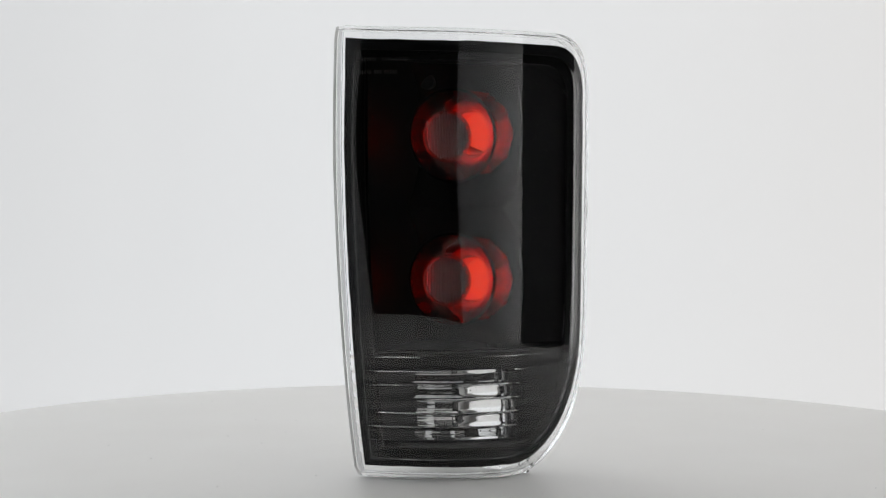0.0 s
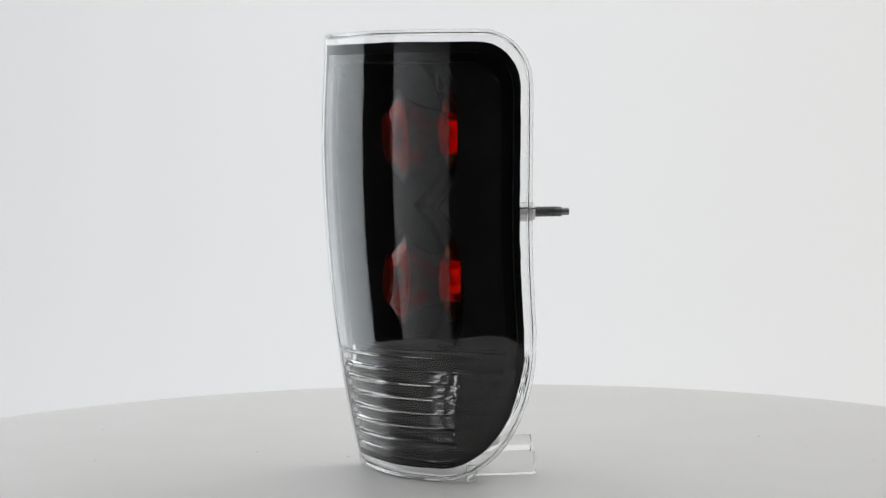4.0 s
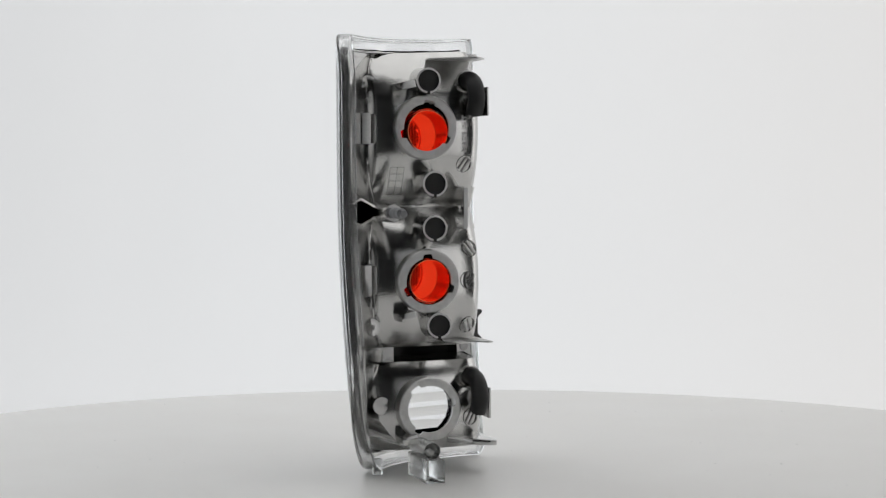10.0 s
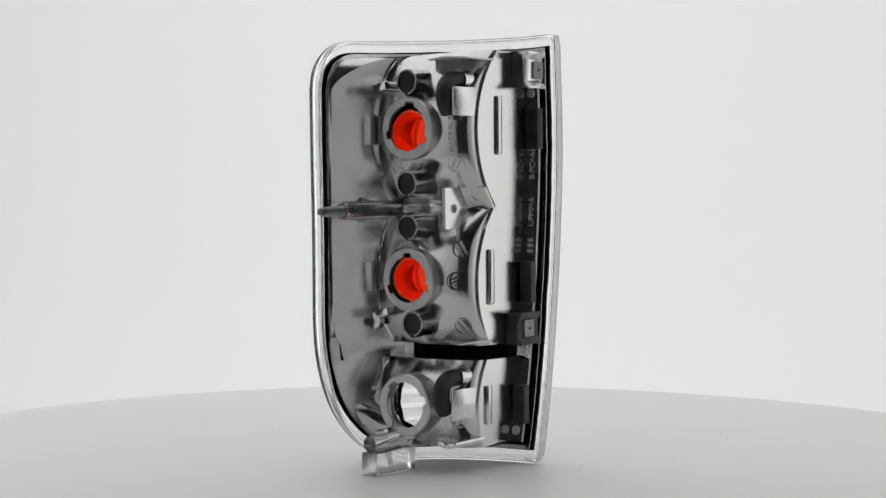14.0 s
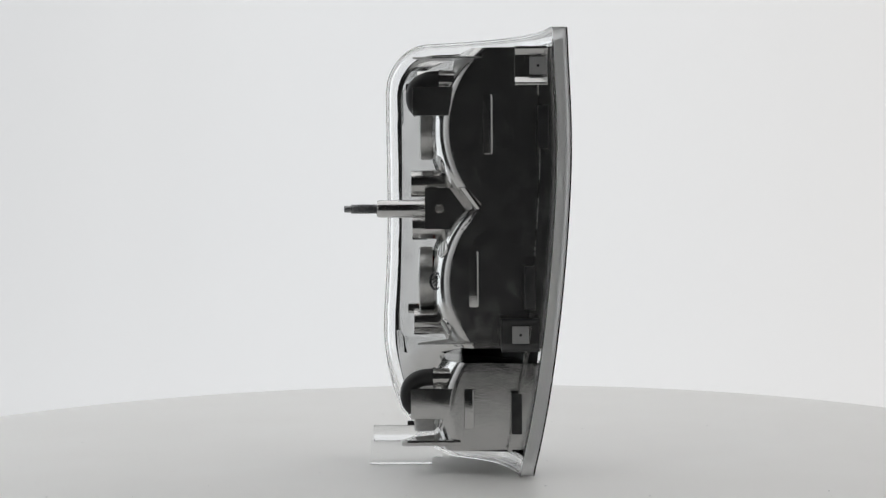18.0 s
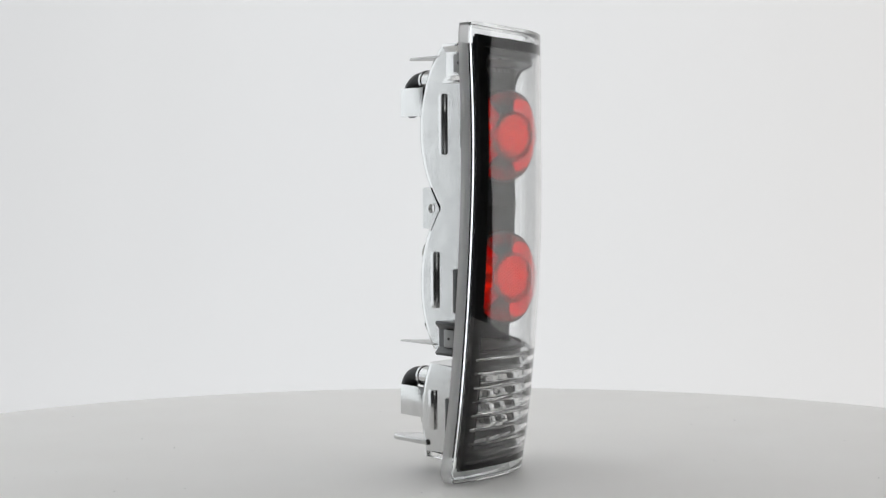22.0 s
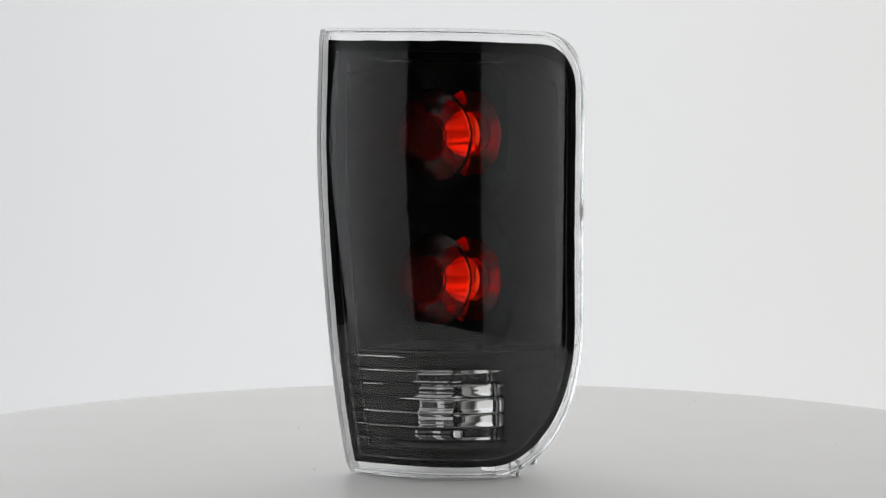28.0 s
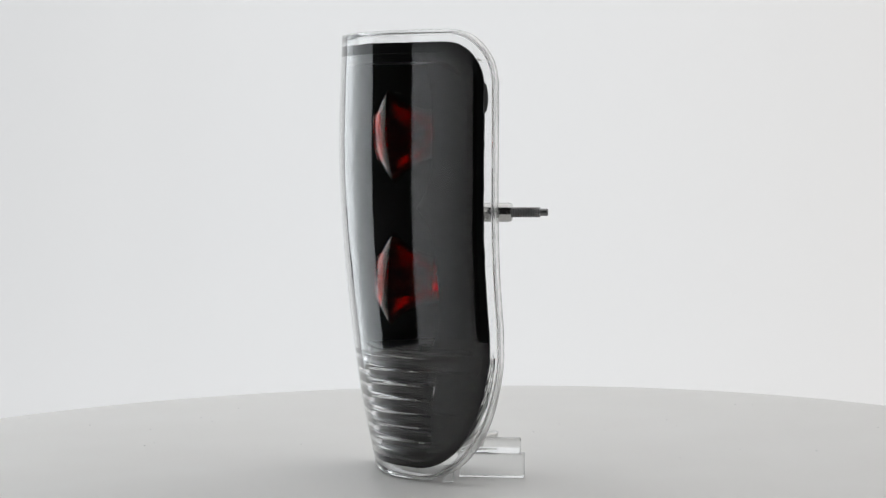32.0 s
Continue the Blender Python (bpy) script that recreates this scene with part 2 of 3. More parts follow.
def backdrop():
    """A sheet of white paper, hung behind the table and swept forward at its foot."""
    bm = bmesh.new()
    line = [(0.85, -0.845), (1.3, -0.845)] + [(1.3 + 0.7 * math.sin(t), -0.145 - 0.7 * math.cos(t)) for t in np.linspace(0.1, math.pi / 2, 14)] + [(2.0, 1.0), (2.0, 2.3)]
    rows = []
    for y, z in line:
        row = []
        for k in range(41):
            x = -2.9 + 5.8 * k / 40
            bend = (0.85 if x < 0 else 1.55) * max(0.0, abs(x) - 1.1) ** 2 / 3.24
            row.append(bm.verts.new((x, y - bend, z)))
        rows.append(row)
    for a, b in zip(rows, rows[1:]):
        for k in range(40):
            bm.faces.new((a[k], a[k + 1], b[k + 1], b[k]))
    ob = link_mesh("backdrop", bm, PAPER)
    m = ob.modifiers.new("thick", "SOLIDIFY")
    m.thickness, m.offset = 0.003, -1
    return tagged(ob, "white studio backdrop with an added glow, sweeping down behind the table", "backdrop", kind="structure")


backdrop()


def softbox(name, at, aim, w, h, glow_mat, label, group=""):
    thing = new(name)
    tagged(thing, label, "softbox", group)
    thing.matrix_world = look(at, aim)
    part("diffuser", box_bm(-w / 2, w / 2, -h / 2, h / 2, -0.012, 0.0, 0.004), glow_mat, thing, "glowing white fabric diffuser")
    shell = bmesh.new()
    f = [shell.verts.new(p) for p in ((-w / 2 - .02, -h / 2 - .02, -.02), (w / 2 + .02, -h / 2 - .02, -.02), (w / 2 + .02, h / 2 + .02, -.02), (-w / 2 - .02, h / 2 + .02, -.02))]
    m = [shell.verts.new(p) for p in ((-w / 2 - .02, -h / 2 - .02, .03), (w / 2 + .02, -h / 2 - .02, .03), (w / 2 + .02, h / 2 + .02, .03), (-w / 2 - .02, h / 2 + .02, .03))]
    b = [shell.verts.new(p) for p in ((-.09, -.09, .34), (.09, -.09, .34), (.09, .09, .34), (-.09, .09, .34))]
    for p, q in ((f, m), (m, b)):
        for k in range(4):
            shell.faces.new((p[k], p[(k + 1) % 4], q[(k + 1) % 4], q[k]))
    shell.faces.new(b)
    part("hood", shell, RUBBER, thing, "black fabric hood", False)
    return thing


def round_table(az, dist, z):
    """A place at az degrees from the camera's side of the table, to its right."""
    return (dist * math.sin(radians(az)), -dist * math.cos(radians(az)), z)


softbox("softbox", round_table(-52, 1.9, 0.42), (0, 0, 0.40), 1.24, 2.0, GLOW_L, "large softbox with a cool white diffuser beside the table", "front softboxes")
softbox("softbox", round_table(44.5, 1.9, 0.42), (0, 0, 0.40), 1.55, 2.0, GLOW_R, "large softbox with a warm white diffuser beside the table", "front softboxes")
softbox("overhead_softbox", (0, 0.30, 1.9), (0, 0.29, 0.0), 3.4, 2.5, GLOW_T, "wide white softbox hung above the table")
softbox("light_bank", round_table(-128, 1.65, 0.50), (0, 0, 0.40), 1.46, 1.7, GLOW_WL, "tall side light bank with a cool white diffuser", "side light banks")
softbox("light_bank", round_table(121, 1.65, 0.50), (0, 0, 0.40), 1.45, 1.7, GLOW_WR, "tall side light bank with a warm white diffuser", "side light banks")

# ---- turntable ----
RADIUS = 0.584


def disc_z(x, y):
    r = math.hypot(x, y) / RADIUS
    p = 2 * math.atan2(y, x)
    return 0.000245 * x + 0.00196 * y + (0.00137 * math.cos(p) - 0.00262 * math.sin(p)) * r * r


def turntable():
    thing = tagged(new("turntable"), "round white turntable disc, slightly warped, with fine dust", "turntable")
    bm = bmesh.new()
    n = 128
    rings = []
    prof = [(0.08, 0), (0.2, 0), (0.35, 0), (0.48, 0), (0.55, 0), (0.578, 0), (RADIUS - 0.0015, -0.0006), (RADIUS, -0.003), (RADIUS, -0.015), (RADIUS - 0.002, -0.018), (0.3, -0.018)]
    top = bm.verts.new((0, 0, 0))
    bot = bm.verts.new((0, 0, -0.018))
    for r, dz in prof:
        rings.append([bm.verts.new((r * math.cos(a), r * math.sin(a), disc_z(r * math.cos(a), r * math.sin(a)) + dz)) for a in np.linspace(0, 2 * math.pi, n, endpoint=False)])
    for k in range(n):
        j = (k + 1) % n
        bm.faces.new((top, rings[0][k], rings[0][j]))
        bm.faces.new((bot, rings[-1][j], rings[-1][k]))
        for a, b in zip(rings, rings[1:]):
            bm.faces.new((a[k], b[k], b[j], a[j]))
    part("disc", bm, TABLE, thing, "matt white round tabletop")
    dust = bmesh.new()
    rng = random.Random(12)
    for _ in range(60):
        r, a, q = 0.56 * math.sqrt(rng.random()), rng.uniform(0, 2 * math.pi), rng.uniform(0.0003, 0.0008)
        x, y = r * math.cos(a), r * math.sin(a)
        bmesh.ops.create_icosphere(dust, subdivisions=1, radius=q, matrix=Matrix.Translation((x, y, disc_z(x, y) + 0.2 * q)) @ Matrix.Diagonal((1, rng.uniform(0.5, 1.6), 0.4, 1)))
    tagged(part("dust", dust, INK, thing, "fine grey specks of dust"), kind="stuff")
    hub = lathe([(0.0, -0.018), (0.11, -0.018), (0.11, -0.05), (0.09, -0.06), (0.0, -0.06)], 48, False)
    moved(hub, Matrix.Rotation(radians(90), 4, "X"))
    part("hub", hub, DARK, thing, "dark round hub")
    return thing


table = turntable()
table.location.z = 0
pedestal = tagged(new("pedestal"), "dark square plinth under the turntable", "pedestal")
part("column", box_bm(-0.16, 0.16, -0.16, 0.16, -0.84, -0.08, 0.006), DARK, pedestal)
part("plate", box_bm(-0.2, 0.2, -0.2, 0.2, -0.08, -0.062, 0.004), DARK, pedestal)
part("foot", box_bm(-0.24, 0.24, -0.24, 0.24, -0.85, -0.84, 0.003), DARK, pedestal)

# ---- the tail light ----
light = tagged(new("tail_light"), "clear-lensed car tail light with two red domes and chromed back", "tail light")

# clear lens, ribbed on its inside near the foot
Z_ROWS = [0.30 * k / 118 for k in range(0, 118)] + [0.30 + 0.70 * k / 44 for k in range(0, 45)]


def ribs(a, z):
    if not 0.022 < z < 0.101:
        return 0.0
    q = ((z - 0.022) / 0.0113) % 1.0
    fade = smoothstep(0.004, 0.014, a) * smoothstep(0.010, 0.020, z - z_span(a, 0.0)[0])
    return 0.0019 * fade * (1 - abs(2 * q - 1) ** 4.0)


outer = lens_grid(0.006, 0.0, 60, Z_ROWS)
inner = lens_grid(0.006, 0.0021, 60, Z_ROWS, wave=ribs)
RIM = [(0.0040, 0.0001), (0.0055, 0.0005), (0.0060, 0.0018), (0.0060, 0.0070), (0.0060, 0.0124), (0.0054, 0.0130), (0.0036, 0.0130), (0.0030, 0.0124), (0.0030, 0.0040), (0.0024, 0.0027), (0.0012, 0.0022)]
lens = part("lens", skin(outer, inner, RIM), CLEAR, light, "clear acrylic lens with horizontal ribs low down")
lens.data.materials.append(FROST)
lens.data.materials.append(MILK)
lens.visible_shadow = False

# sealant line between lens and body


def band(in0, in1, depth, thick, top=1.0):
    """A strip that runs round the lens's outline between two insets, top times as wide along the upper edge."""
    bm = bmesh.new()
    g0, g1 = lens_grid(in0, depth, 60, Z_ROWS), lens_grid(in1, depth, 60, Z_ROWS)
    h0, h1 = lens_grid(in0, depth + thick, 60, Z_ROWS), lens_grid(in1, depth + thick, 60, Z_ROWS)
    ring = loop_of(g0)
    rows = []
    for k, (i, j) in enumerate(ring):
        w = 0.0005 * noise.noise(Vector((k * 0.21, 3.1, 0))) + 0.0003 * noise.noise(Vector((k * 0.9, 7.7, 0)))
        a, b = Vector(g0[i][j]), Vector(g1[i][j])
        d = (a - b).normalized() * w
        c, e = Vector(h0[i][j]), Vector(h1[i][j])
        f = 1 + (top - 1) * smoothstep(0.330, 0.347, a.z)
        rows.append([bm.verts.new(p) for p in (a + d, a.lerp(b, f), c.lerp(e, f), c + d)])
    n = len(rows)
    for k in range(n):
        a, b = rows[k], rows[(k + 1) % n]
        for q in range(4):
            bm.faces.new((a[q], a[(q + 1) % 4], b[(q + 1) % 4], b[q]))
    return bm


part("sealant", band(0.0098, 0.0150, 0.0019, 0.0036, 1.6), SEAL, light, "uneven line of black sealant")
# A lighter grey strip stands in for the highlight along the bezel's rounded edge.
part("bezel_glint", band(0.0150, 0.0157, 0.0058, 0.0010), DARK, light, "thin grey strip in place of the highlight on the black bezel's edge")
part("inner_flange", band(0.0154, 0.0252, 0.0066, 0.0018), DEEP, light, "satin black inner flange")
part("housing_lip", band(0.0112, 0.0142, 0.0088, 0.0012), CHROME, light, "narrow chromed lip round the body")

# rear form of the housing
BACK = smooth_line([(-0.0282, -0.0050), (-0.0274, -0.0015), (-0.0252, 0.0030), (-0.0212, 0.0068), (-0.0140, 0.0100), (0.0, 0.0130), (0.024, 0.0160), (0.048, 0.0150), (0.0600, 0.0124), (0.0652, 0.0098), (0.0682, 0.0040), (0.0698, -0.0040), (0.0712, -0.0200)], 10)
SOCKETS = ((0.0245, 0.2815), (0.0236, 0.1585), (0.0243, 0.0547))


def barrel(z):
    """How far the two barrels of the upper chamber, or the one of the lower, fall away at height z."""
    if z < 0.0975:
        return 0.075 - math.sqrt(max(1e-6, 0.075 ** 2 - (z - 0.050) ** 2))
    a, b = (0.088 - math.sqrt(max(1e-6, 0.088 ** 2 - min(0.08, z - c) ** 2)) for c in (0.282, 0.156))
    return -0.0012 * math.log(math.exp(-a / 0.0012) + math.exp(-b / 0.0012))


def sweep(z):
    """How far the lens's far edge draws in towards the foot."""
    return min(max(0.0, (0.32 - z) / 0.32) ** 3, 0.31) * smoothstep(0.05, 0.1035, z)


def wing(x, z):
    """The sloping panel beside the barrels, which runs out to the lens's far edge."""
    k = sweep(z)
    return 0.0217 + 1.64 * (x + 0.0176 * k - 0.0815) + 0.0137 * k


def rear(x, z):
    b = float(np.interp(x, BACK[:, 0], BACK[:, 1])) - barrel(z)
    p, k = wing(x, z), 0.0022
    m = max(b, p)
    return m + k * math.log(math.exp((b - m) / k) + math.exp((p - m) / k))


def tub(z0, z1, inset, nx, nz, gap, front, ref=0.0185):
    """Two grids: the floor of one chamber of the body, gap metres inside its back, and the front edge from which its walls run."""
    floor_, edge = [], []
    a_end = LENGTH - inset
    while z_span(a_end, inset)[0] > z1 - 0.003:
        a_end -= 0.0005
    a_ref = LENGTH - ref
    while z_span(a_ref, ref)[0] > z1 - 0.003:
        a_ref -= 0.0005
    p_end, n_end = lens_at(a_ref, z_span(a_ref, ref)[0] if z0 < 0.1 else 0.25)
    x_end = p_end.x - n_end.x * 0.0112
    for i in range(nx + 1):
        t = i / nx
        a = inset + (a_end - inset) * (0.35 * t + 0.65 * math.sin(t * math.pi / 2))
        lo, hi = z_span(a, inset)
        lo, hi = max(lo, z0), max(min(hi, z1), max(lo, z0) + 0.0025)
        fc, ec = [], []
        for j in range(nz + 1):
            z = lo + (hi - lo) * j / nz
            p, n = lens_at(a, z)
            ec.append(Vector((-0.0285 + gap, p.y + front, z)) if i == 0 else p - n * front)
            zz = min(max(z, z0 + gap), z1 - gap)
            x = -0.028 + gap + (x_end - (0.0176 * sweep(zz) if z0 > 0.1 else 0.0) + 0.028 - gap) * t
            fc.append(Vector((x, rear(x, zz) - gap, zz)))
        floor_.append(fc)
        edge.append(ec)
    return floor_, edge


def tub_mesh(floor_, edge, holes, radius):
    bm = bmesh.new()
    v = [[bm.verts.new(p) for p in c] for c in floor_]
    for c, d in zip(v, v[1:]):
        for j in range(len(c) - 1):
            m = (c[j].co + d[j + 1].co) / 2
            if all(math.hypot(m.x - hx, m.z - hz) > radius for hx, hz in holes):
                bm.faces.new((c[j], d[j], d[j + 1], c[j + 1]))
    ring = loop_of(floor_)
    last = [v[i][j] for i, j in ring]
    for t in (0.012, 0.04, 0.3, 0.65, 1.0):
        now = [bm.verts.new(floor_[i][j].lerp(edge[i][j], t)) for i, j in ring]
        for k in range(len(ring)):
            kk = (k + 1) % len(ring)
            bm.faces.new((last[k], last[kk], now[kk], now[k]))
        last = now
    loose = [q for q in bm.verts if not q.link_faces]
    bmesh.ops.delete(bm, geom=loose, context="VERTS")
    return bm


for z0, z1, holes, nz, gap, cut in ((0.1035, 0.346, SOCKETS[:2], 150, 0.0040, SOCKETS[:2]), (0.0215, 0.0915, SOCKETS[2:], 48, 0.0045, [(-0.001 + 0.0092 * k, 0.0575) for k in range(5)])):
    f, e = tub(z0 - 0.002 * (z0 < 0.1), z1 + 0.002 * (z0 > 0.1), 0.0138, 140, nz, 0.0, 0.0095, 0.0138)
    part("housing", tub_mesh(f, e, holes, 0.0225), CHROME, light, "vacuum-chromed plastic back of the lamp body")
    f, e = tub(z0, z1, 0.0245 if z0 > 0.1 else 0.0200, 140, nz, gap, 0.0085)
    part("bezel", tub_mesh(f, e, cut, 0.0225 if z0 < 0.1 else 0.0188), BLACK, light, "satin black inside of the lamp body")

# black shelf between the chambers
WX0, WX1, WZ0, WZ1 = -0.0235, 0.0585, 0.0300, 0.0850


def plate(z0, z1, depth, thick, na=70, nz=3):
    bm = bmesh.new()
    front, backg = [], []
    for i in range(na + 1):
        a = 0.019 + (LENGTH - 0.040) * i / na
        lo, hi = z_span(a, 0.0195)
        lo, hi = max(lo, z0), max(z1, max(lo, z0) + 0.002)
        fc, bc = [], []
        for j in range(nz + 1):
            z = lo + (hi - lo) * j / nz
            p, n = lens_at(a, z)
            fc.append(p - n * depth)
            bc.append(p - n * (depth + thick))
        front.append(fc)
        backg.append(bc)
    for g in (front, backg):
        v = [[bm.verts.new(p) for p in c] for c in g]
        for c, d in zip(v, v[1:]):
            for j in range(nz):
                bm.faces.new((c[j], d[j], d[j + 1], c[j + 1]))
    bmesh.ops.delete(bm, geom=[q for q in bm.verts if not q.link_faces], context="VERTS")
    return bm


def back_panel(z0, z1, nz, nx, behind, x0):
    """The sloping panel below the upper chamber: it runs past the lower one, out to the rounded corner of the lens."""
    bm = bmesh.new()
    inset, grid = 0.0130, []
    for j in range(nz + 1):
        z = z0 + (z1 - z0) * j / nz
        a = LENGTH - inset
        low, far = 0.05, LENGTH - inset
        for _ in range(30):
            a = (low + far) / 2
            low, far = (a, far) if z_span(a, inset)[0] < z else (low, a)
        p, n = lens_at(a, z)
        xe, ye = p.x - n.x * 0.0100, p.y - n.y * 0.0100
        row = []
        for i in range(nx + 1):
            x = min(x0, xe - 0.002) + (xe - min(x0, xe - 0.002)) * i / nx
            t = max(0.0, (x - 0.058) / max(xe - 0.058, 0.004))
            row.append(Vector((x, max(wing(x, z) + (ye - wing(xe, z)) * t, -0.012) + behind, z)))
        grid.append(row)
    sheets = [[[bm.verts.new(p + Vector((0, d, 0))) for p in r] for r in grid] for d in (0.0, -0.0012)]
    for v in sheets:
        for r, q in zip(v, v[1:]):
            for i in range(nx):
                bm.faces.new((r[i], r[i + 1], q[i + 1], q[i]))
    ring = loop_of(grid)
    for (i, j), (k, l) in zip(ring, ring[1:] + ring[:1]):
        bm.faces.new((sheets[0][i][j], sheets[0][k][l], sheets[1][k][l], sheets[1][i][j]))
    return bm


for z0, z1, nz, x0 in ((0.0165, 0.0885, 50, 0.0655), (0.0885, 0.1085, 12, 0.0440)):
    part("back_panel", back_panel(z0, z1, nz, 50, 0.0010, x0), CHROME, light, "sloping chromed panel beside the lower chamber")
    part("panel_lining", back_panel(z0, z1, nz, 40, -0.0022, x0), DEEP, light, "black front of the sloping panel")
part("shelf", plate(0.0890, 0.1060, 0.0120, 0.0015), BLACK, light, "black shelf between the chambers")


def bowl():
    """The reversing lamp's reflector: a hollow of flat mirror cells round the socket, each a little pillowed."""
    bm = bmesh.new()
    cols, rows, n = [0, 0.14, 0.30, 0.44, 0.80, 0.90, 1.0], [0, 0.2, 0.42, 0.62, 0.82, 1.0], 4
    sx0, sz0 = SOCKETS[2]

    def depth(x, z):
        return 0.0085 - 9.0 * ((x - sx0) ** 2 + (z - sz0) ** 2)

    for ca, cb in zip(cols, cols[1:]):
        for ra, rb in zip(rows, rows[1:]):
            x0, x1 = WX0 + (WX1 - WX0) * ca, WX0 + (WX1 - WX0) * cb
            z0, z1 = WZ0 + (WZ1 - WZ0) * ra, WZ0 + (WZ1 - WZ0) * rb
            xm, zm = (x0 + x1) / 2, (z0 + z1) / 2
            gx, gz = -18.0 * (xm - sx0), -18.0 * (zm - sz0)
            v = {}
            for i in range(n + 1):
                for j in range(n + 1):
                    x, z = x0 + (x1 - x0) * i / n, z0 + (z1 - z0) * j / n
                    d = math.hypot(x - sx0, z - sz0)
                    if d < 0.0222:
                        x, z = sx0 + (x - sx0) * 0.0222 / max(d, 1e-6), sz0 + (z - sz0) * 0.0222 / max(d, 1e-6)
                    pillow = 0.0010 * (2 * i / n - 1) ** 2 + 0.0006 * (2 * j / n - 1) ** 2
                    v[i, j] = bm.verts.new((x, depth(xm, zm) + gx * (x - xm) + gz * (z - zm) + pillow, z))
            for i in range(n):
                for j in range(n):
                    xc, zc = x0 + (x1 - x0) * (i + 0.5) / n, z0 + (z1 - z0) * (j + 0.5) / n
                    if math.hypot(xc - sx0, zc - sz0) > 0.0216:
                        bm.faces.new((v[i, j], v[i + 1, j], v[i + 1, j + 1], v[i, j + 1]))
    bmesh.ops.delete(bm, geom=[q for q in bm.verts if not q.link_faces], context="VERTS")
    return bm


part("reflector", bowl(), BRIGHT, light, "bright mirror reflector of the reversing lamp")

def reflex(radius, front, cell):
    """A reflex reflector: flat in front, rows of cube corners behind."""
    step = cell / math.sqrt(2)
    bm = bmesh.new()
    n = int(radius / cell) + 2
    face, backs = {}, {}
    for i in range(-2 * n, 2 * n + 1):
        for j in range(-n - 2, n + 3):
            px, pz = cell * (i + 0.5 * j), cell * j * math.sqrt(3) / 2
            if math.hypot(px, pz) < radius:
                face[i, j] = bm.verts.new((px, front, pz))
                backs[i, j] = bm.verts.new((px, front + 0.0010 + step * ((i - j) % 3), pz))
    edges = {}
    for i, j in list(face):
        for tri in (((i, j), (i + 1, j), (i, j + 1)), ((i + 1, j), (i + 1, j + 1), (i, j + 1))):
            if all(k in face for k in tri):
                bm.faces.new([face[k] for k in tri])
                bm.faces.new([backs[k] for k in tri[::-1]])
                for a, b in zip(tri, tri[1:] + tri[:1]):
                    edges[a, b] = True
    for a, b in list(edges):
        if (b, a) not in edges:
            bm.faces.new((face[b], face[a], backs[a], backs[b]))
    bmesh.ops.delete(bm, geom=[q for q in bm.verts if not q.link_faces], context="VERTS")
    return bm


def dish():
    """A shallow mirror dish of eleven uneven facets round, in three rings that steepen outwards."""
    bm = bmesh.new()
    rng, n = random.Random(12), 11
    rows = []
    for r, y, uneven in ((0.0192, 0.0062, 0.0), (0.0245, 0.0051, 0.0005), (0.0300, 0.0032, 0.0007), (0.0355, 0.0004, 0.0009)):
        at = [(r * math.cos(2 * math.pi * k / n), y + rng.uniform(-uneven, uneven), r * math.sin(2 * math.pi * k / n)) for k in range(n)]
        rows.append([[bm.verts.new((p, q + d, u)) for p, q, u in at] for d in (0.0, 0.0005)])
    for (a, a2), (b, b2) in zip(rows, rows[1:]):
        for k in range(n):
            q = (k + 1) % n
            bm.faces.new((a[k], b[k], b[q], a[q]))
            bm.faces.new((a2[k], a2[q], b2[q], b2[k]))
    for a, a2 in (rows[0], rows[-1]):
        for k in range(n):
            q = (k + 1) % n
            bm.faces.new((a[k], a[q], a2[q], a2[k]))
    bmesh.ops.recalc_face_normals(bm, faces=bm.faces)
    return bm


# red domes, leaning a little outwards
for x, z in SOCKETS[:2]:
    zz, lean = (z - 0.0025, 3.5) if z > 0.2 else (z + 0.0010, -2.0)
    place = Matrix.Translation((x - 0.0004, 0, zz)) @ Matrix.Rotation(radians(3.7), 4, "Z") @ Matrix.Rotation(radians(lean), 4, "X")
    prof = [(0.0187, 0.0210), (0.0186, 0.0040), (0.0205, -0.0120), (0.0245, -0.0230), (0.0300, -0.0325), (0.0376, -0.0405), (0.0382, -0.0416), (0.0368, -0.0432), (0.0222, -0.0518), (0.0200, -0.0522), (0.0200, -0.0506), (0.0217, -0.0500), (0.0355, -0.0418), (0.0287, -0.0334), (0.0231, -0.0238), (0.0190, -0.0120), (0.0174, 0.0040), (0.0176, 0.0210)]
    dome = part("red_dome", moved(lathe(prof, 72), place), RED, light, "transparent red flared dome on a tapering tube")
    dome.visible_shadow = False
    part("liner", moved(lathe([(0.0173, 0.0208), (0.0171, 0.0060), (0.0181, -0.0075), (0.0178, -0.0075), (0.0168, 0.0060), (0.0170, 0.0208)], 40), place), RED_MIRROR, dome, "mirror liner at the foot of the tube")
    part("dish", moved(dish(), place), RED_MIRROR, dome, "faceted red-tinted mirror dish behind the dome", False)
    part("cap", moved(reflex(0.0196, -0.0534, 0.0016), place), CAP, dome, "dark red honeycomb reflex cap", False)
    part("cap_ring", moved(lathe([(0.0205, -0.0506), (0.0205, -0.0530), (0.0198, -0.0537), (0.0178, -0.0537), (0.0178, -0.0535), (0.0197, -0.0533), (0.0198, -0.0506)], 56), place), RED, dome)


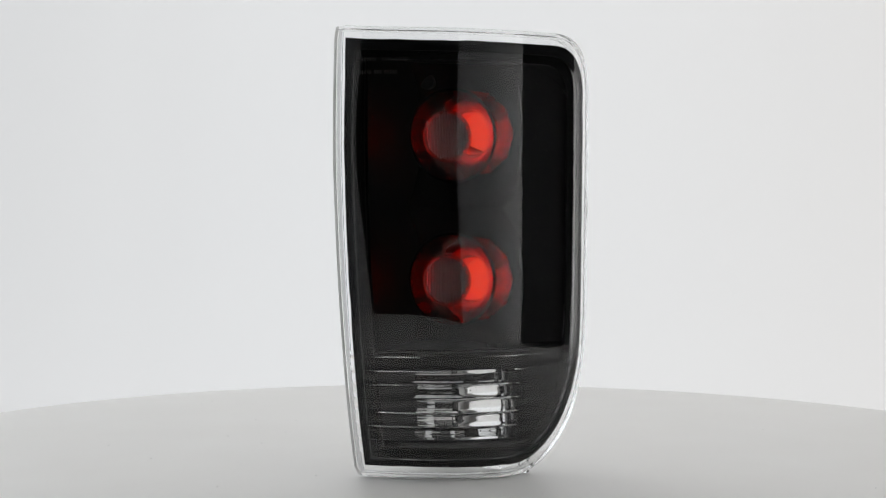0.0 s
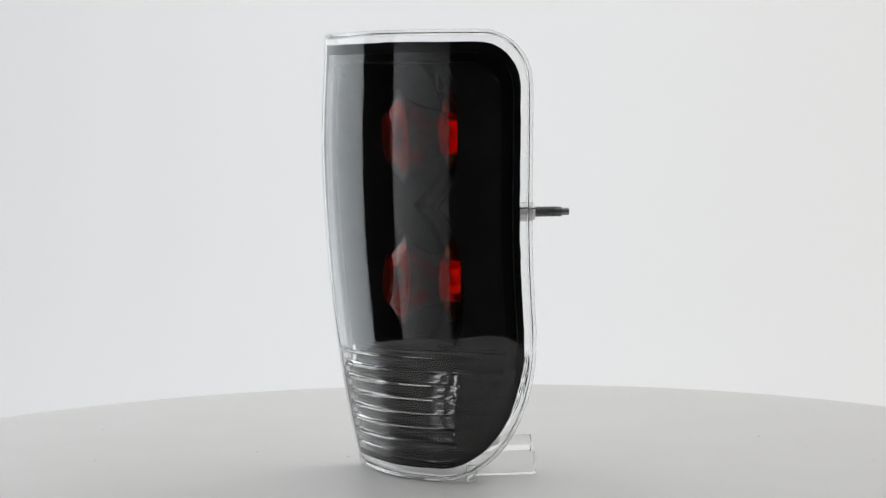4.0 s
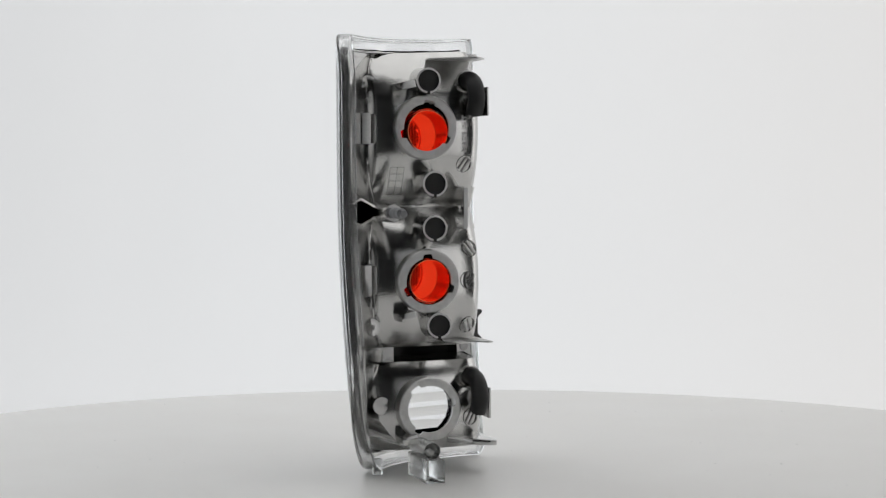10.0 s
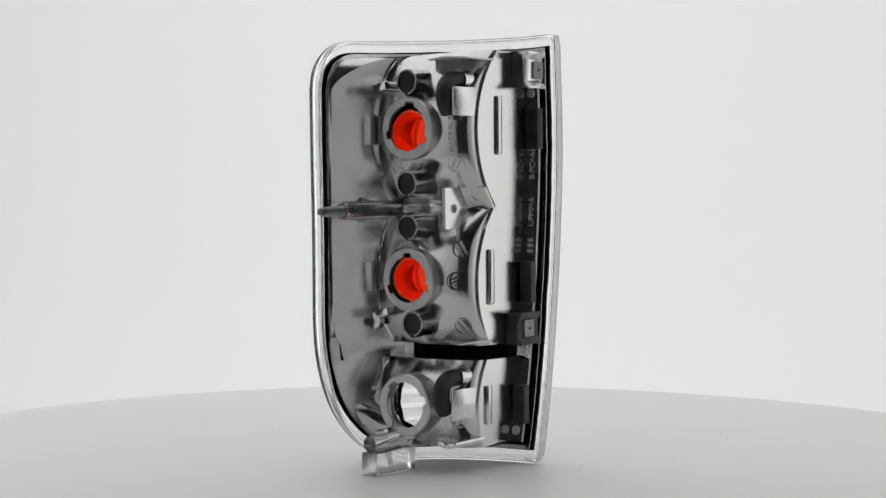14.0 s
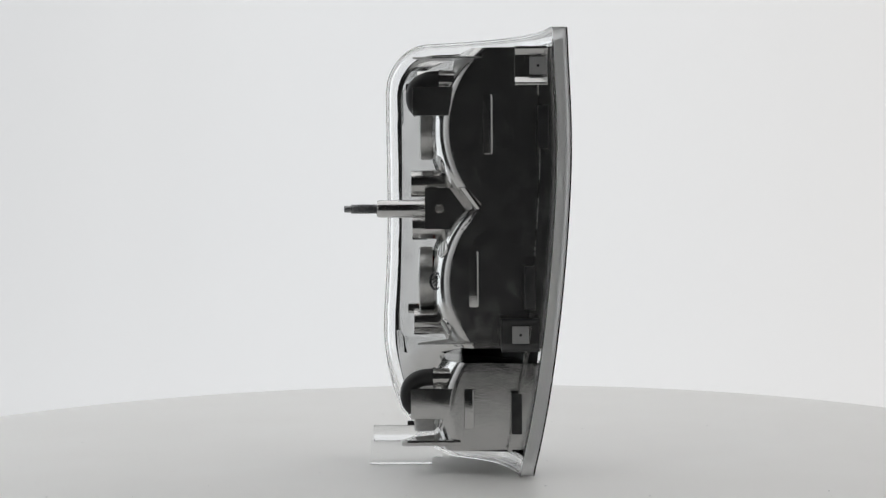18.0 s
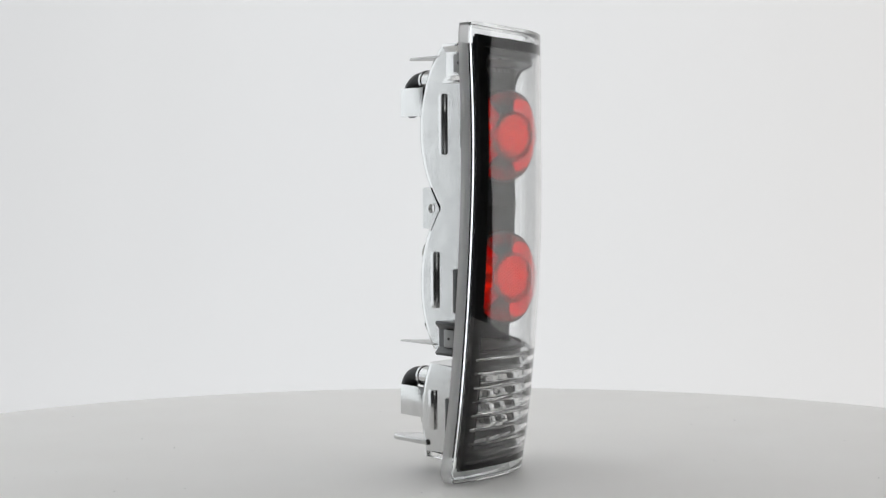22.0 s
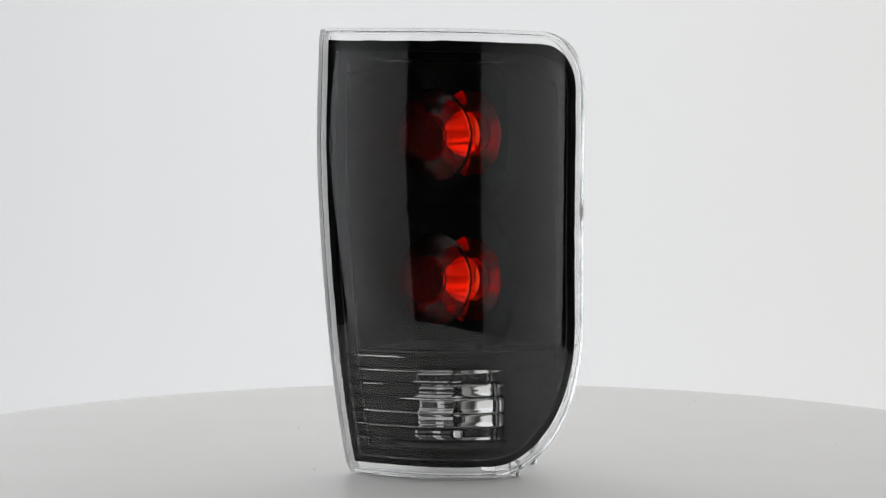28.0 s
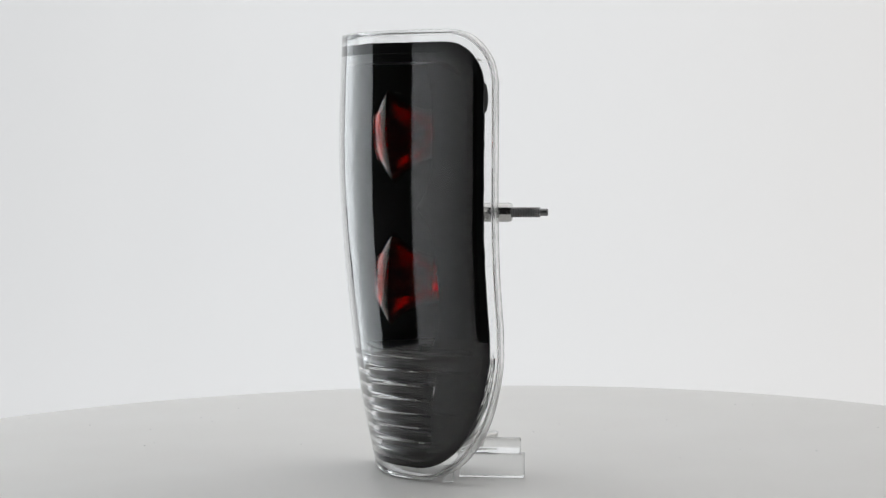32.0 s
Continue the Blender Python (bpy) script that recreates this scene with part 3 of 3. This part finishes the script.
# socket rings
def socket_ring(x, z, y0, y1, turn, holes):
    bm = bmesh.new()
    n = 96
    rings = []
    for r, y in ((0.0258, y0), (0.0262, y0 + 0.003), (0.0262, y1 - 0.001), (0.0252, y1), (None, y1), (None, y1 - 0.0022), (0.0236, y1 - 0.0028), (0.0236, y0)):
        ring = []
        for k in range(n):
            a = 2 * math.pi * k / n
            rr = r
            if r is None:
                rr = 0.0190
                for c, w in holes:
                    d = abs((math.degrees(a) - c - turn + 180) % 360 - 180)
                    if d < w:
                        rr = 0.0222
            ring.append(bm.verts.new((x + rr * math.cos(a), y, z + rr * math.sin(a))))
        rings.append(ring)
    for a, b in zip(rings, rings[1:] + rings[:1]):
        for k in range(n):
            bm.faces.new((a[k], a[(k + 1) % n], b[(k + 1) % n], b[k]))
    return bm


for (x, z), y1, turn in zip(SOCKETS, (0.0225, 0.0240, 0.0285), (10, 0, -35)):
    part("socket_ring", socket_ring(x, z + (0.002 if z > 0.2 else 0), 0.0125, y1, turn, ((88, 12), (200, 9), (335, 11))), CHROME_DULL, light, "dull metallised bulb socket ring with notches")

def seat(bm, depth=0.0012):
    """Draws what reaches through the back of the body up to its surface."""
    for v in bm.verts:
        v.co.y = max(v.co.y, rear(v.co.x, v.co.z) - depth)
    return bm


# hollow posts
for x, y, z in ((0.0231, 0.0246, 0.3215), (0.0197, 0.0300, 0.238), (0.0197, 0.0292, 0.202), (0.0160, 0.0280, 0.1225)):
    post = part("post", seat(moved(lathe([(0.0110, rear(x, z) - 0.02), (0.0104, y), (0.0088, y), (0.0086, y - 0.002), (0.0086, rear(x, z) - 0.02)], 40), Matrix.Translation((x, 0, z)))), CHROME, light, "hollow chromed post, slit below")
    # Black disc and box stand in for shade inside the hollow and slit.
    part("inner_shade", moved(lathe([(0.0, y - 0.0024), (0.0087, y - 0.0024), (0.0087, y - 0.008), (0.0, y - 0.008)], 30, False), Matrix.Translation((x, 0, z))), RUBBER, post, "black disc in place of the shade inside the post")
    part("slit", box_bm(x - 0.0013, x + 0.0013, y - 0.012, y + 0.0003, z - 0.0113, z - 0.0080, 0.0003), RUBBER, post, "black box in place of the shade in the slit")

# mounting stud
sx, sz = 0.0633, 0.2155
boss = part("stud_boss", seat(moved(lathe([(0.0, -0.010), (0.0078, -0.030), (0.0076, 0.058), (0.0068, 0.0605), (0.0, 0.0605)], 36, False), Matrix.Translation((sx, 0, sz)))), CHROME, light, "chromed boss that holds the stud")
thread = [(0.0, 0.060), (0.0042, 0.060)]
for k in range(16):
    thread += [(0.0042, 0.0612 + k * 0.0013), (0.0037, 0.0618 + k * 0.0013)]
thread += [(0.0041, 0.0822), (0.0041, 0.0826), (0.0029, 0.0832), (0.0029, 0.0886), (0.0024, 0.0890), (0.0, 0.0890)]
part("stud", moved(lathe(thread, 28, False), Matrix.Translation((sx, 0, sz))), STEEL, boss, "grey threaded stud with a narrow tip")
for ang in (55, 125):
    web = prism([(-0.010, 0.019), (0.006, 0.019), (0.028, 0.006), (-0.010, 0.006)], -0.0008, 0.0008, "x")
    part("web", seat(moved(web, Matrix.Translation((sx, 0, sz)) @ Matrix.Rotation(radians(ang), 4, "Y"))), CHROME, boss, "thin stiffening web")


# ---- small parts of the back ----
def add_box(name, material, label, x0, x1, y0, y1, z0, z1, bevel=0.0008, m=None):
    bm = box_bm(x0, x1, y0, y1, z0, z1, bevel)
    if m is not None:
        moved(bm, m)
    if y1 > 0:
        seat(bm)
    return part(name, bm, material, light, label)


def holed_plate(poly, centre, radius, x0, x1, n=72):
    """A flat plate across x from a convex outline of (y, z), with a round hole through it."""
    bm = bmesh.new()
    cy, cz = centre
    loops = []
    for k in range(n):
        a = 2 * math.pi * k / n
        dy, dz = math.cos(a), math.sin(a)
        far = 1.0
        for (ay, az), (by, bz) in zip(poly, poly[1:] + poly[:1]):
            ey, ez = by - ay, bz - az
            den = dy * ez - dz * ey
            if abs(den) > 1e-9:
                t = ((ay - cy) * ez - (az - cz) * ey) / den
                u = ((ay - cy) * dz - (az - cz) * dy) / den
                if t > 0 and -1e-6 <= u <= 1 + 1e-6:
                    far = min(far, t)
        loops.append([(x0, cy + dy * radius, cz + dz * radius), (x0, cy + dy * far, cz + dz * far), (x1, cy + dy * far, cz + dz * far), (x1, cy + dy * radius, cz + dz * radius)])
    vs = [[bm.verts.new(p) for p in l] for l in loops]
    for k in range(n):
        a, b = vs[k], vs[(k + 1) % n]
        for q in range(4):
            bm.faces.new((a[q], a[(q + 1) % 4], b[(q + 1) % 4], b[q]))
    return bm


# bracket in the valley
bracket = part("bracket", seat(holed_plate([(-0.018, 0.217), (-0.002, 0.2005), (0.0185, 0.2005), (0.0185, 0.2345), (-0.002, 0.2345)], (0.0066, 0.2172), 0.0040, -0.0115, -0.0085)), CHROME, light, "dull grey bracket plate with a bolt hole", False)
part("bolt_eye", moved(moved(lathe([(0.0046, -0.0019), (0.0046, 0.0019), (0.0038, 0.0019), (0.0038, -0.0019)], 28), Matrix.Rotation(radians(90), 4, "Z")), Matrix.Translation((-0.0100, 0.0066, 0.2172))), CHROME, bracket, "bright rim of the hole")


def valley_sheet():
    """Two flat facets that meet in the valley between the barrels, from the bracket to the flat side."""
    bm = bmesh.new()
    rows = []
    for x, top, mid in ((-0.0100, -0.0005, -0.0135), (-0.0265, -0.0105, -0.0235), (-0.0284, -0.0140, -0.0262)):
        line = [(top + (mid - top) * k / 5, 0.2345 - 0.0173 * k / 5) for k in range(5)] + [(mid + (top - mid) * k / 5, 0.2172 - 0.0172 * k / 5) for k in range(6)]
        rows.append([bm.verts.new((x, y, z)) for y, z in line] + [bm.verts.new((x, y - 0.0016, z)) for y, z in line[::-1]])
    for a, b in zip(rows, rows[1:]):
        for k in range(22):
            bm.faces.new((a[k], a[(k + 1) % 22], b[(k + 1) % 22], b[k]))
    bm.faces.new(rows[0])
    bm.faces.new(rows[-1][::-1])
    return bm


part("valley_sheet", seat(valley_sheet()), CHROME, bracket, "two chromed facets that meet in a valley", False)


def foot(x0, x1):
    """The foot of a fin, in short steps, which seat() then lays on the body."""
    return [(x0 + (x1 - x0) * k / 12, -0.03) for k in range(13)]


# fins
part("fin", seat(soft(prism([(-0.0285, -0.03), (-0.0285, 0.012), (-0.018, 0.0278), (-0.013, 0.0265), (0.016, 0.004)] + foot(0.016, -0.0285)[:-1], 0.3395, 0.3410, "z"), 0.0003)), CHROME_DULL, light, "thin flat fin")
part("fin", seat(soft(prism([(-0.030, -0.03), (-0.031, 0.0245), (-0.027, 0.0250), (0.004, 0.002)] + foot(0.004, -0.030)[:-1], 0.1070, 0.1082, "z"), 0.0003)), CHROME_DULL, light, "thin flat fin")
part("fin", seat(soft(prism([(-0.030, -0.03), (-0.031, 0.033), (-0.029, 0.0385), (-0.023, 0.0380), (-0.010, 0.0300), (0.006, 0.008)] + foot(0.006, -0.030)[:-1], 0.0240, 0.0285, "z"), 0.0012)), CHROME, light, "thin flat fin with a rounded tip")

# hose elbows and the flat guards beside them
for dz, dy, g0, g1 in ((0.0, 0.0, 0.2931, 0.3165), (-0.2440, 0.006, 0.0455, 0.0705)):
    elbow = part("vent_elbow", tube([(-0.016, -0.006 + dy, 0.3225 + dz), (-0.016, 0.014 + dy, 0.3225 + dz), (-0.0165, 0.0245 + dy, 0.3165 + dz), (-0.017, 0.0265 + dy, 0.305 + dz), (-0.017, 0.021 + dy, 0.2965 + dz)], 0.0070, 18), RUBBER, light, "black rubber vent elbow")
    part("nipple", seat(moved(lathe([(0.0, -0.014), (0.0078, -0.014), (0.0078, 0.004 + dy), (0.0085, 0.004 + dy), (0.0085, 0.0065 + dy), (0.0, 0.0065 + dy)], 28, False), Matrix.Translation((-0.016, 0, 0.3225 + dz)))), CHROME, light, "chromed hose nipple")
    add_box("guard_plate", CHROME, "flat upright guard beside the vent", -0.0270, -0.0250, -0.004, 0.0278 + 0.5 * dy, g0, g1, 0.0006)

# clips on the straight side
for y0, y1, z0, z1, skin_mat, kind in ((-0.0810, -0.0545, 0.3175, 0.3475, CHROME, "metallised"), (-0.0738, -0.0431, 0.1025, 0.1285, DARK, "dark moulded")):
    clip = part("clip", soft(prism([(-0.0287, z0), (-0.0440, z0 - 0.0006), (-0.0446, z0 + 0.0016), (-0.0406, z0 + 0.0060), (-0.0406, z1 - 0.0060), (-0.0446, z1 - 0.0016), (-0.0440, z1 + 0.0006), (-0.0287, z1)], y0, y1, "y"), 0.0005), skin_mat, light, kind + " clip with flared wings and a pale square pad")
    cy, cz = (-0.0732 if z0 > 0.2 else -0.0586), (z0 + z1) / 2
    pad = part("pad", box_bm(-0.0424, -0.0404, cy - 0.0068, cy + 0.0068, cz - 0.0070, cz + 0.0070, 0.0004), PALE, clip, "pale square pad")
    part("dimple", moved(moved(lathe([(0.0, -0.0006), (0.0013, -0.0006), (0.0011, 0.0004), (0.0, 0.0004)], 14, False), Matrix.Rotation(radians(90), 4, "Z")), Matrix.Translation((-0.0426, cy, cz))), DARK, pad)

# dark tabs along the straight edge
for dy, z0, z1 in ((0.0, 0.266, 0.301), (0.004, 0.136, 0.171), (0.001, 0.0345, 0.0676)):
    y = lens_at(0.0, (z0 + z1) / 2)[0].y + dy
    add_box("tab", DARK, "dark rounded tab by the rim", -0.0412, -0.0300, y + 0.0190, y + 0.0275, z0, z1, 0.0012)
# low round bosses on the flange
for z in (0.3135, 0.0960, 0.0290):
    y = lens_at(0.0, z)[0].y + 0.0250
    part("round_boss", moved(lathe([(0.0, 0.0009), (0.0034, 0.0009), (0.0040, 0.0002), (0.0040, -0.001), (0.0, -0.001)], 24, False), Matrix.Translation((-0.0338, y, z))), CHROME_DULL, light, "low round boss on the flange")
# raised pills on the flat side
for y, z0, z1 in ((-0.0330, 0.2612, 0.3105), (-0.0211, 0.1370, 0.1833), (-0.0170, 0.0375, 0.0703)):
    add_box("pill_rib", CHROME, "raised rounded rib", -0.0304, -0.0260, y - 0.0042, y + 0.0042, z0, z1, 0.0021)
# outer tabs on the back panel
for z0, z1 in ((0.2705, 0.2955), (0.1470, 0.1720)):
    add_box("tab", CHROME_DULL, "upright metallised tab in the groove of the back", 0.0692, 0.0765, 0.0050, 0.0150, z0, z1, 0.0005)


# round moulding marks, each with two slanting bars
for x, z, ang in ((-0.0128, 0.2535, 60), (-0.0172, 0.1842, -58), (-0.0164, 0.1203, -58), (-0.0165, 0.0442, 62)):
    y = rear(x, z)
    slope = math.degrees(math.atan2(rear(x + 0.003, z) - rear(x - 0.003, z), 0.006))
    tip_ = math.degrees(math.atan2(rear(x, z + 0.003) - rear(x, z - 0.003), 0.006))
    place = Matrix.Translation((x, y, z)) @ Matrix.Rotation(radians(slope), 4, "Z") @ Matrix.Rotation(radians(-tip_), 4, "X")
    screw = part("round_mark", moved(lathe([(0.0075, -0.0012), (0.0075, 0.0004), (0.0068, 0.0004), (0.0068, -0.0012)], 36), place), CHROME, light, "round moulding mark with two slanting bars")
    for d in (-0.0021, 0.0021):
        part("bar", moved(box_bm(-0.0060, 0.0060, -0.001, 0.0011, d - 0.0011, d + 0.0011, 0.0004), place @ Matrix.Rotation(radians(ang), 4, "Y")), CHROME_DULL, screw)

# flange strip along the straight edge
def strip(x0, x1, back, thick, z0, z1, n=40):
    bm = bmesh.new()
    rows = []
    for k in range(n + 1):
        z = z0 + (z1 - z0) * k / n
        y = lens_at(0.0, z)[0].y + back
        rows.append([bm.verts.new(q) for q in ((x0, y, z), (x1, y, z), (x1, y - thick, z), (x0, y - thick, z))])
    for a, b in zip(rows, rows[1:]):
        for q in range(4):
            bm.faces.new((a[q], a[(q + 1) % 4], b[(q + 1) % 4], b[q]))
    bm.faces.new(rows[0])
    bm.faces.new(rows[-1][::-1])
    return bm


part("edge_flange", strip(-0.0400, -0.0275, 0.0250, 0.0030, 0.0200, 0.3465), CHROME, light, "dark flange strip with raised lettering")
part("edge_lip", strip(-0.0408, -0.0400, 0.0256, 0.0030, 0.0200, 0.3440), CHROME, light, "thin bright lip of the flange")


def lettering(text, size, at, turn, parent, bend=lambda p: 0.0, material=INK, name="lettering", label="raised moulded letters"):
    cu = bpy.data.curves.new(name, "FONT")
    cu.body, cu.size, cu.extrude, cu.align_x, cu.align_y = text, size, 0.00025, "CENTER", "CENTER"
    tmp = new("tmp", cu)
    bpy.context.view_layer.update()
    me = bpy.data.meshes.new_from_object(tmp.evaluated_get(bpy.context.evaluated_depsgraph_get()))
    bpy.data.objects.remove(tmp)
    me.transform(Matrix.Translation(at) @ turn)
    for v in me.vertices:
        v.co.y += bend(v.co) - bend(Vector(at))
    me.materials.clear()
    me.materials.append(material)
    ob = new(name, me)
    ob.parent = parent
    return tagged(ob, label)


# local x runs up the lamp, local z looks out of its back
UPRIGHT = Matrix(((0, 1, 0, 0), (0, 0, 1, 0), (1, 0, 0, 0), (0, 0, 0, 1)))
for text, z in (("B:PC+ABS", 0.2560), ("L:PMMA", 0.2130)):
    lettering(text, 0.0072, (-0.0345, lens_at(0.0, z)[0].y + 0.0252, z), UPRIGHT, light, lambda p: lens_at(0.0, p.z)[0].y)
lettering("MADE IN T", 0.0062, (-0.0120, rear(-0.012, 0.279) + 0.0004, 0.2790), Matrix.Rotation(radians(24), 4, "Z") @ UPRIGHT, light, lambda p: rear(-0.012, p.z))
for z, n in ((0.1800, 3), (0.2900, 2), (0.1600, 1)):
    for k in range(n):
        zz = z + k * 0.0046
        add_box("raised_bar", INK, "raised unreadable mark", -0.0372, -0.0320, lens_at(0.0, zz)[0].y + 0.0247, lens_at(0.0, zz)[0].y + 0.0253, zz - 0.0014, zz + 0.0014, 0.0001)

# round maker's mark
mx, mz = -0.0153, 0.1580
mark = part("round_mark", moved(lathe([(0.0075, -0.001), (0.0075, 0.0010), (0.0067, 0.0010), (0.0067, -0.001)], 36), Matrix.Translation((mx, rear(mx, mz) + 0.0004, mz)) @ Matrix.Rotation(radians(38), 4, "Z")), DARK, light, "small round moulded mark")
for k, (w, h) in enumerate(((0.0030, 0.0026), (0.0046, 0.0), (0.0034, -0.0026))):
    part("mark_bar", moved(box_bm(-w, w, -0.0002, 0.0009, h - 0.0005, h + 0.0005, 0.0001), Matrix.Translation((mx, rear(mx, mz) + 0.0004, mz)) @ Matrix.Rotation(radians(38), 4, "Z") @ Matrix.Rotation(radians(30), 4, "Y")), DARK, mark)

# pegs and round pads on the back panel
for x, z, y in ((0.0437, 0.3175, 0.0350), (0.0437, 0.1310, 0.0340), (0.0430, 0.0310, 0.0350)):
    part("peg", seat(moved(box_bm(-0.0065, 0.0065, -0.01, y, -0.0032, 0.0032, 0.0008), Matrix.Translation((x, 0, z)) @ Matrix.Rotation(radians(14), 4, "Y"))), CHROME, light, "short chromed peg")
for x, z in ((0.0680, 0.3190), (0.0690, 0.1215), (0.0610, 0.0570)):
    part("round_pad", seat(moved(lathe([(0.0, rear(x, z) + 0.0012), (0.0072, rear(x, z) + 0.0010), (0.0078, rear(x, z) - 0.004), (0.0, rear(x, z) - 0.001)], 30, False), Matrix.Translation((x, 0, z))), 0.0004), CHROME, light, "low round chromed pad")
# date grid
def fine_line(p, q, half=0.0002, n=8):
    """A hair-thin line that follows the back from p to q, both (x, z)."""
    bm = bmesh.new()
    (x0, z0), (x1, z1) = p, q
    d = math.hypot(x1 - x0, z1 - z0)
    u, w = -(z1 - z0) / d * half, (x1 - x0) / d * half
    rows = []
    for k in range(n + 1):
        x, z = x0 + (x1 - x0) * k / n, z0 + (z1 - z0) * k / n
        rows.append([bm.verts.new((x + sx_ * u, rear(x, z) + h, z + sx_ * w)) for sx_, h in ((-1, -0.0004), (-1, 0.0004), (1, 0.0004), (1, -0.0004))])
    for a, b in zip(rows, rows[1:]):
        for k in range(4):
            bm.faces.new((a[k], a[(k + 1) % 4], b[(k + 1) % 4], b[k]))
    bm.faces.new(rows[0])
    bm.faces.new(rows[-1][::-1])
    return bm


for k in range(5):
    part("grid_line", fine_line((0.0400, 0.2290 + 0.0056 * k), (0.0515, 0.2290 + 0.0056 * k)), CHROME_DULL, light, "fine engraved line", False)
for k in range(3):
    part("grid_line", fine_line((0.0400 + 0.00575 * k, 0.2290), (0.0400 + 0.00575 * k, 0.2514)), CHROME_DULL, light, "fine engraved line", False)

# lettering plate on the lens, unreadable
mark_rng = random.Random(9)
MARKS = [(0.024 + 0.0021 * k, mark_rng.uniform(0.0009, 0.0015), 0.3365) for k in range(18) if k not in (6, 7, 12)] + [(0.022 + 0.0021 * k, mark_rng.uniform(0.0009, 0.0015), 0.3265) for k in range(15) if k not in (5, 9)]
for a, w, z in MARKS:
    bm = bmesh.new()
    quad = []
    for aa, zz in ((a - w / 2, z - 0.0015), (a + w / 2, z - 0.0015), (a + w / 2, z + 0.0015), (a - w / 2, z + 0.0015)):
        p, n = lens_at(aa, zz)
        quad.append((p - n * 0.0031, p - n * 0.0034))
    lo, hi = [bm.verts.new(q[0]) for q in quad], [bm.verts.new(q[1]) for q in quad]
    bm.faces.new(lo)
    bm.faces.new(hi[::-1])
    for k in range(4):
        bm.faces.new((lo[k], lo[(k + 1) % 4], hi[(k + 1) % 4], hi[k]))
    part("lens_mark", bm, FAINT, lens, "faint unreadable moulded marking", False)

# ---- clear display stand under the back edge ----
stand = tagged(new("acrylic_stand"), "clear acrylic block with a short clear rod, propping the lamp", "stand")
part("block", box_bm(0.0240, 0.0395, 0.0140, 0.0660, 0.0004, 0.0190, 0.0006), STAND, stand, "clear acrylic block")
part("rod", moved(lathe([(0.0, 0.012), (0.0062, 0.012), (0.0067, 0.0125), (0.0067, 0.0628), (0.0062, 0.0634), (0.0, 0.0634)], 40, False), Matrix.Translation((0.0335, 0, 0.0257))), STAND, stand, "clear acrylic rod")
for ob in stand.children:
    ob.visible_shadow = False
# foot of the lens
foot = part("lens_foot", box_bm(0.0606, 0.0680, 0.0055, 0.0130, 0.0004, 0.0135, 0.0008), CLEAR, light, "small clear foot under the lens")
foot.visible_shadow = False


# ---- what moves ----
def motions():
    rows = [(k * 0.5, pose(0, 0, 0, 0, 0, -13.44025 * (k * 0.5 - 24.7))) for k in range(65)]
    for thing in (table, light, stand):
        walk(thing, rows)


motions()
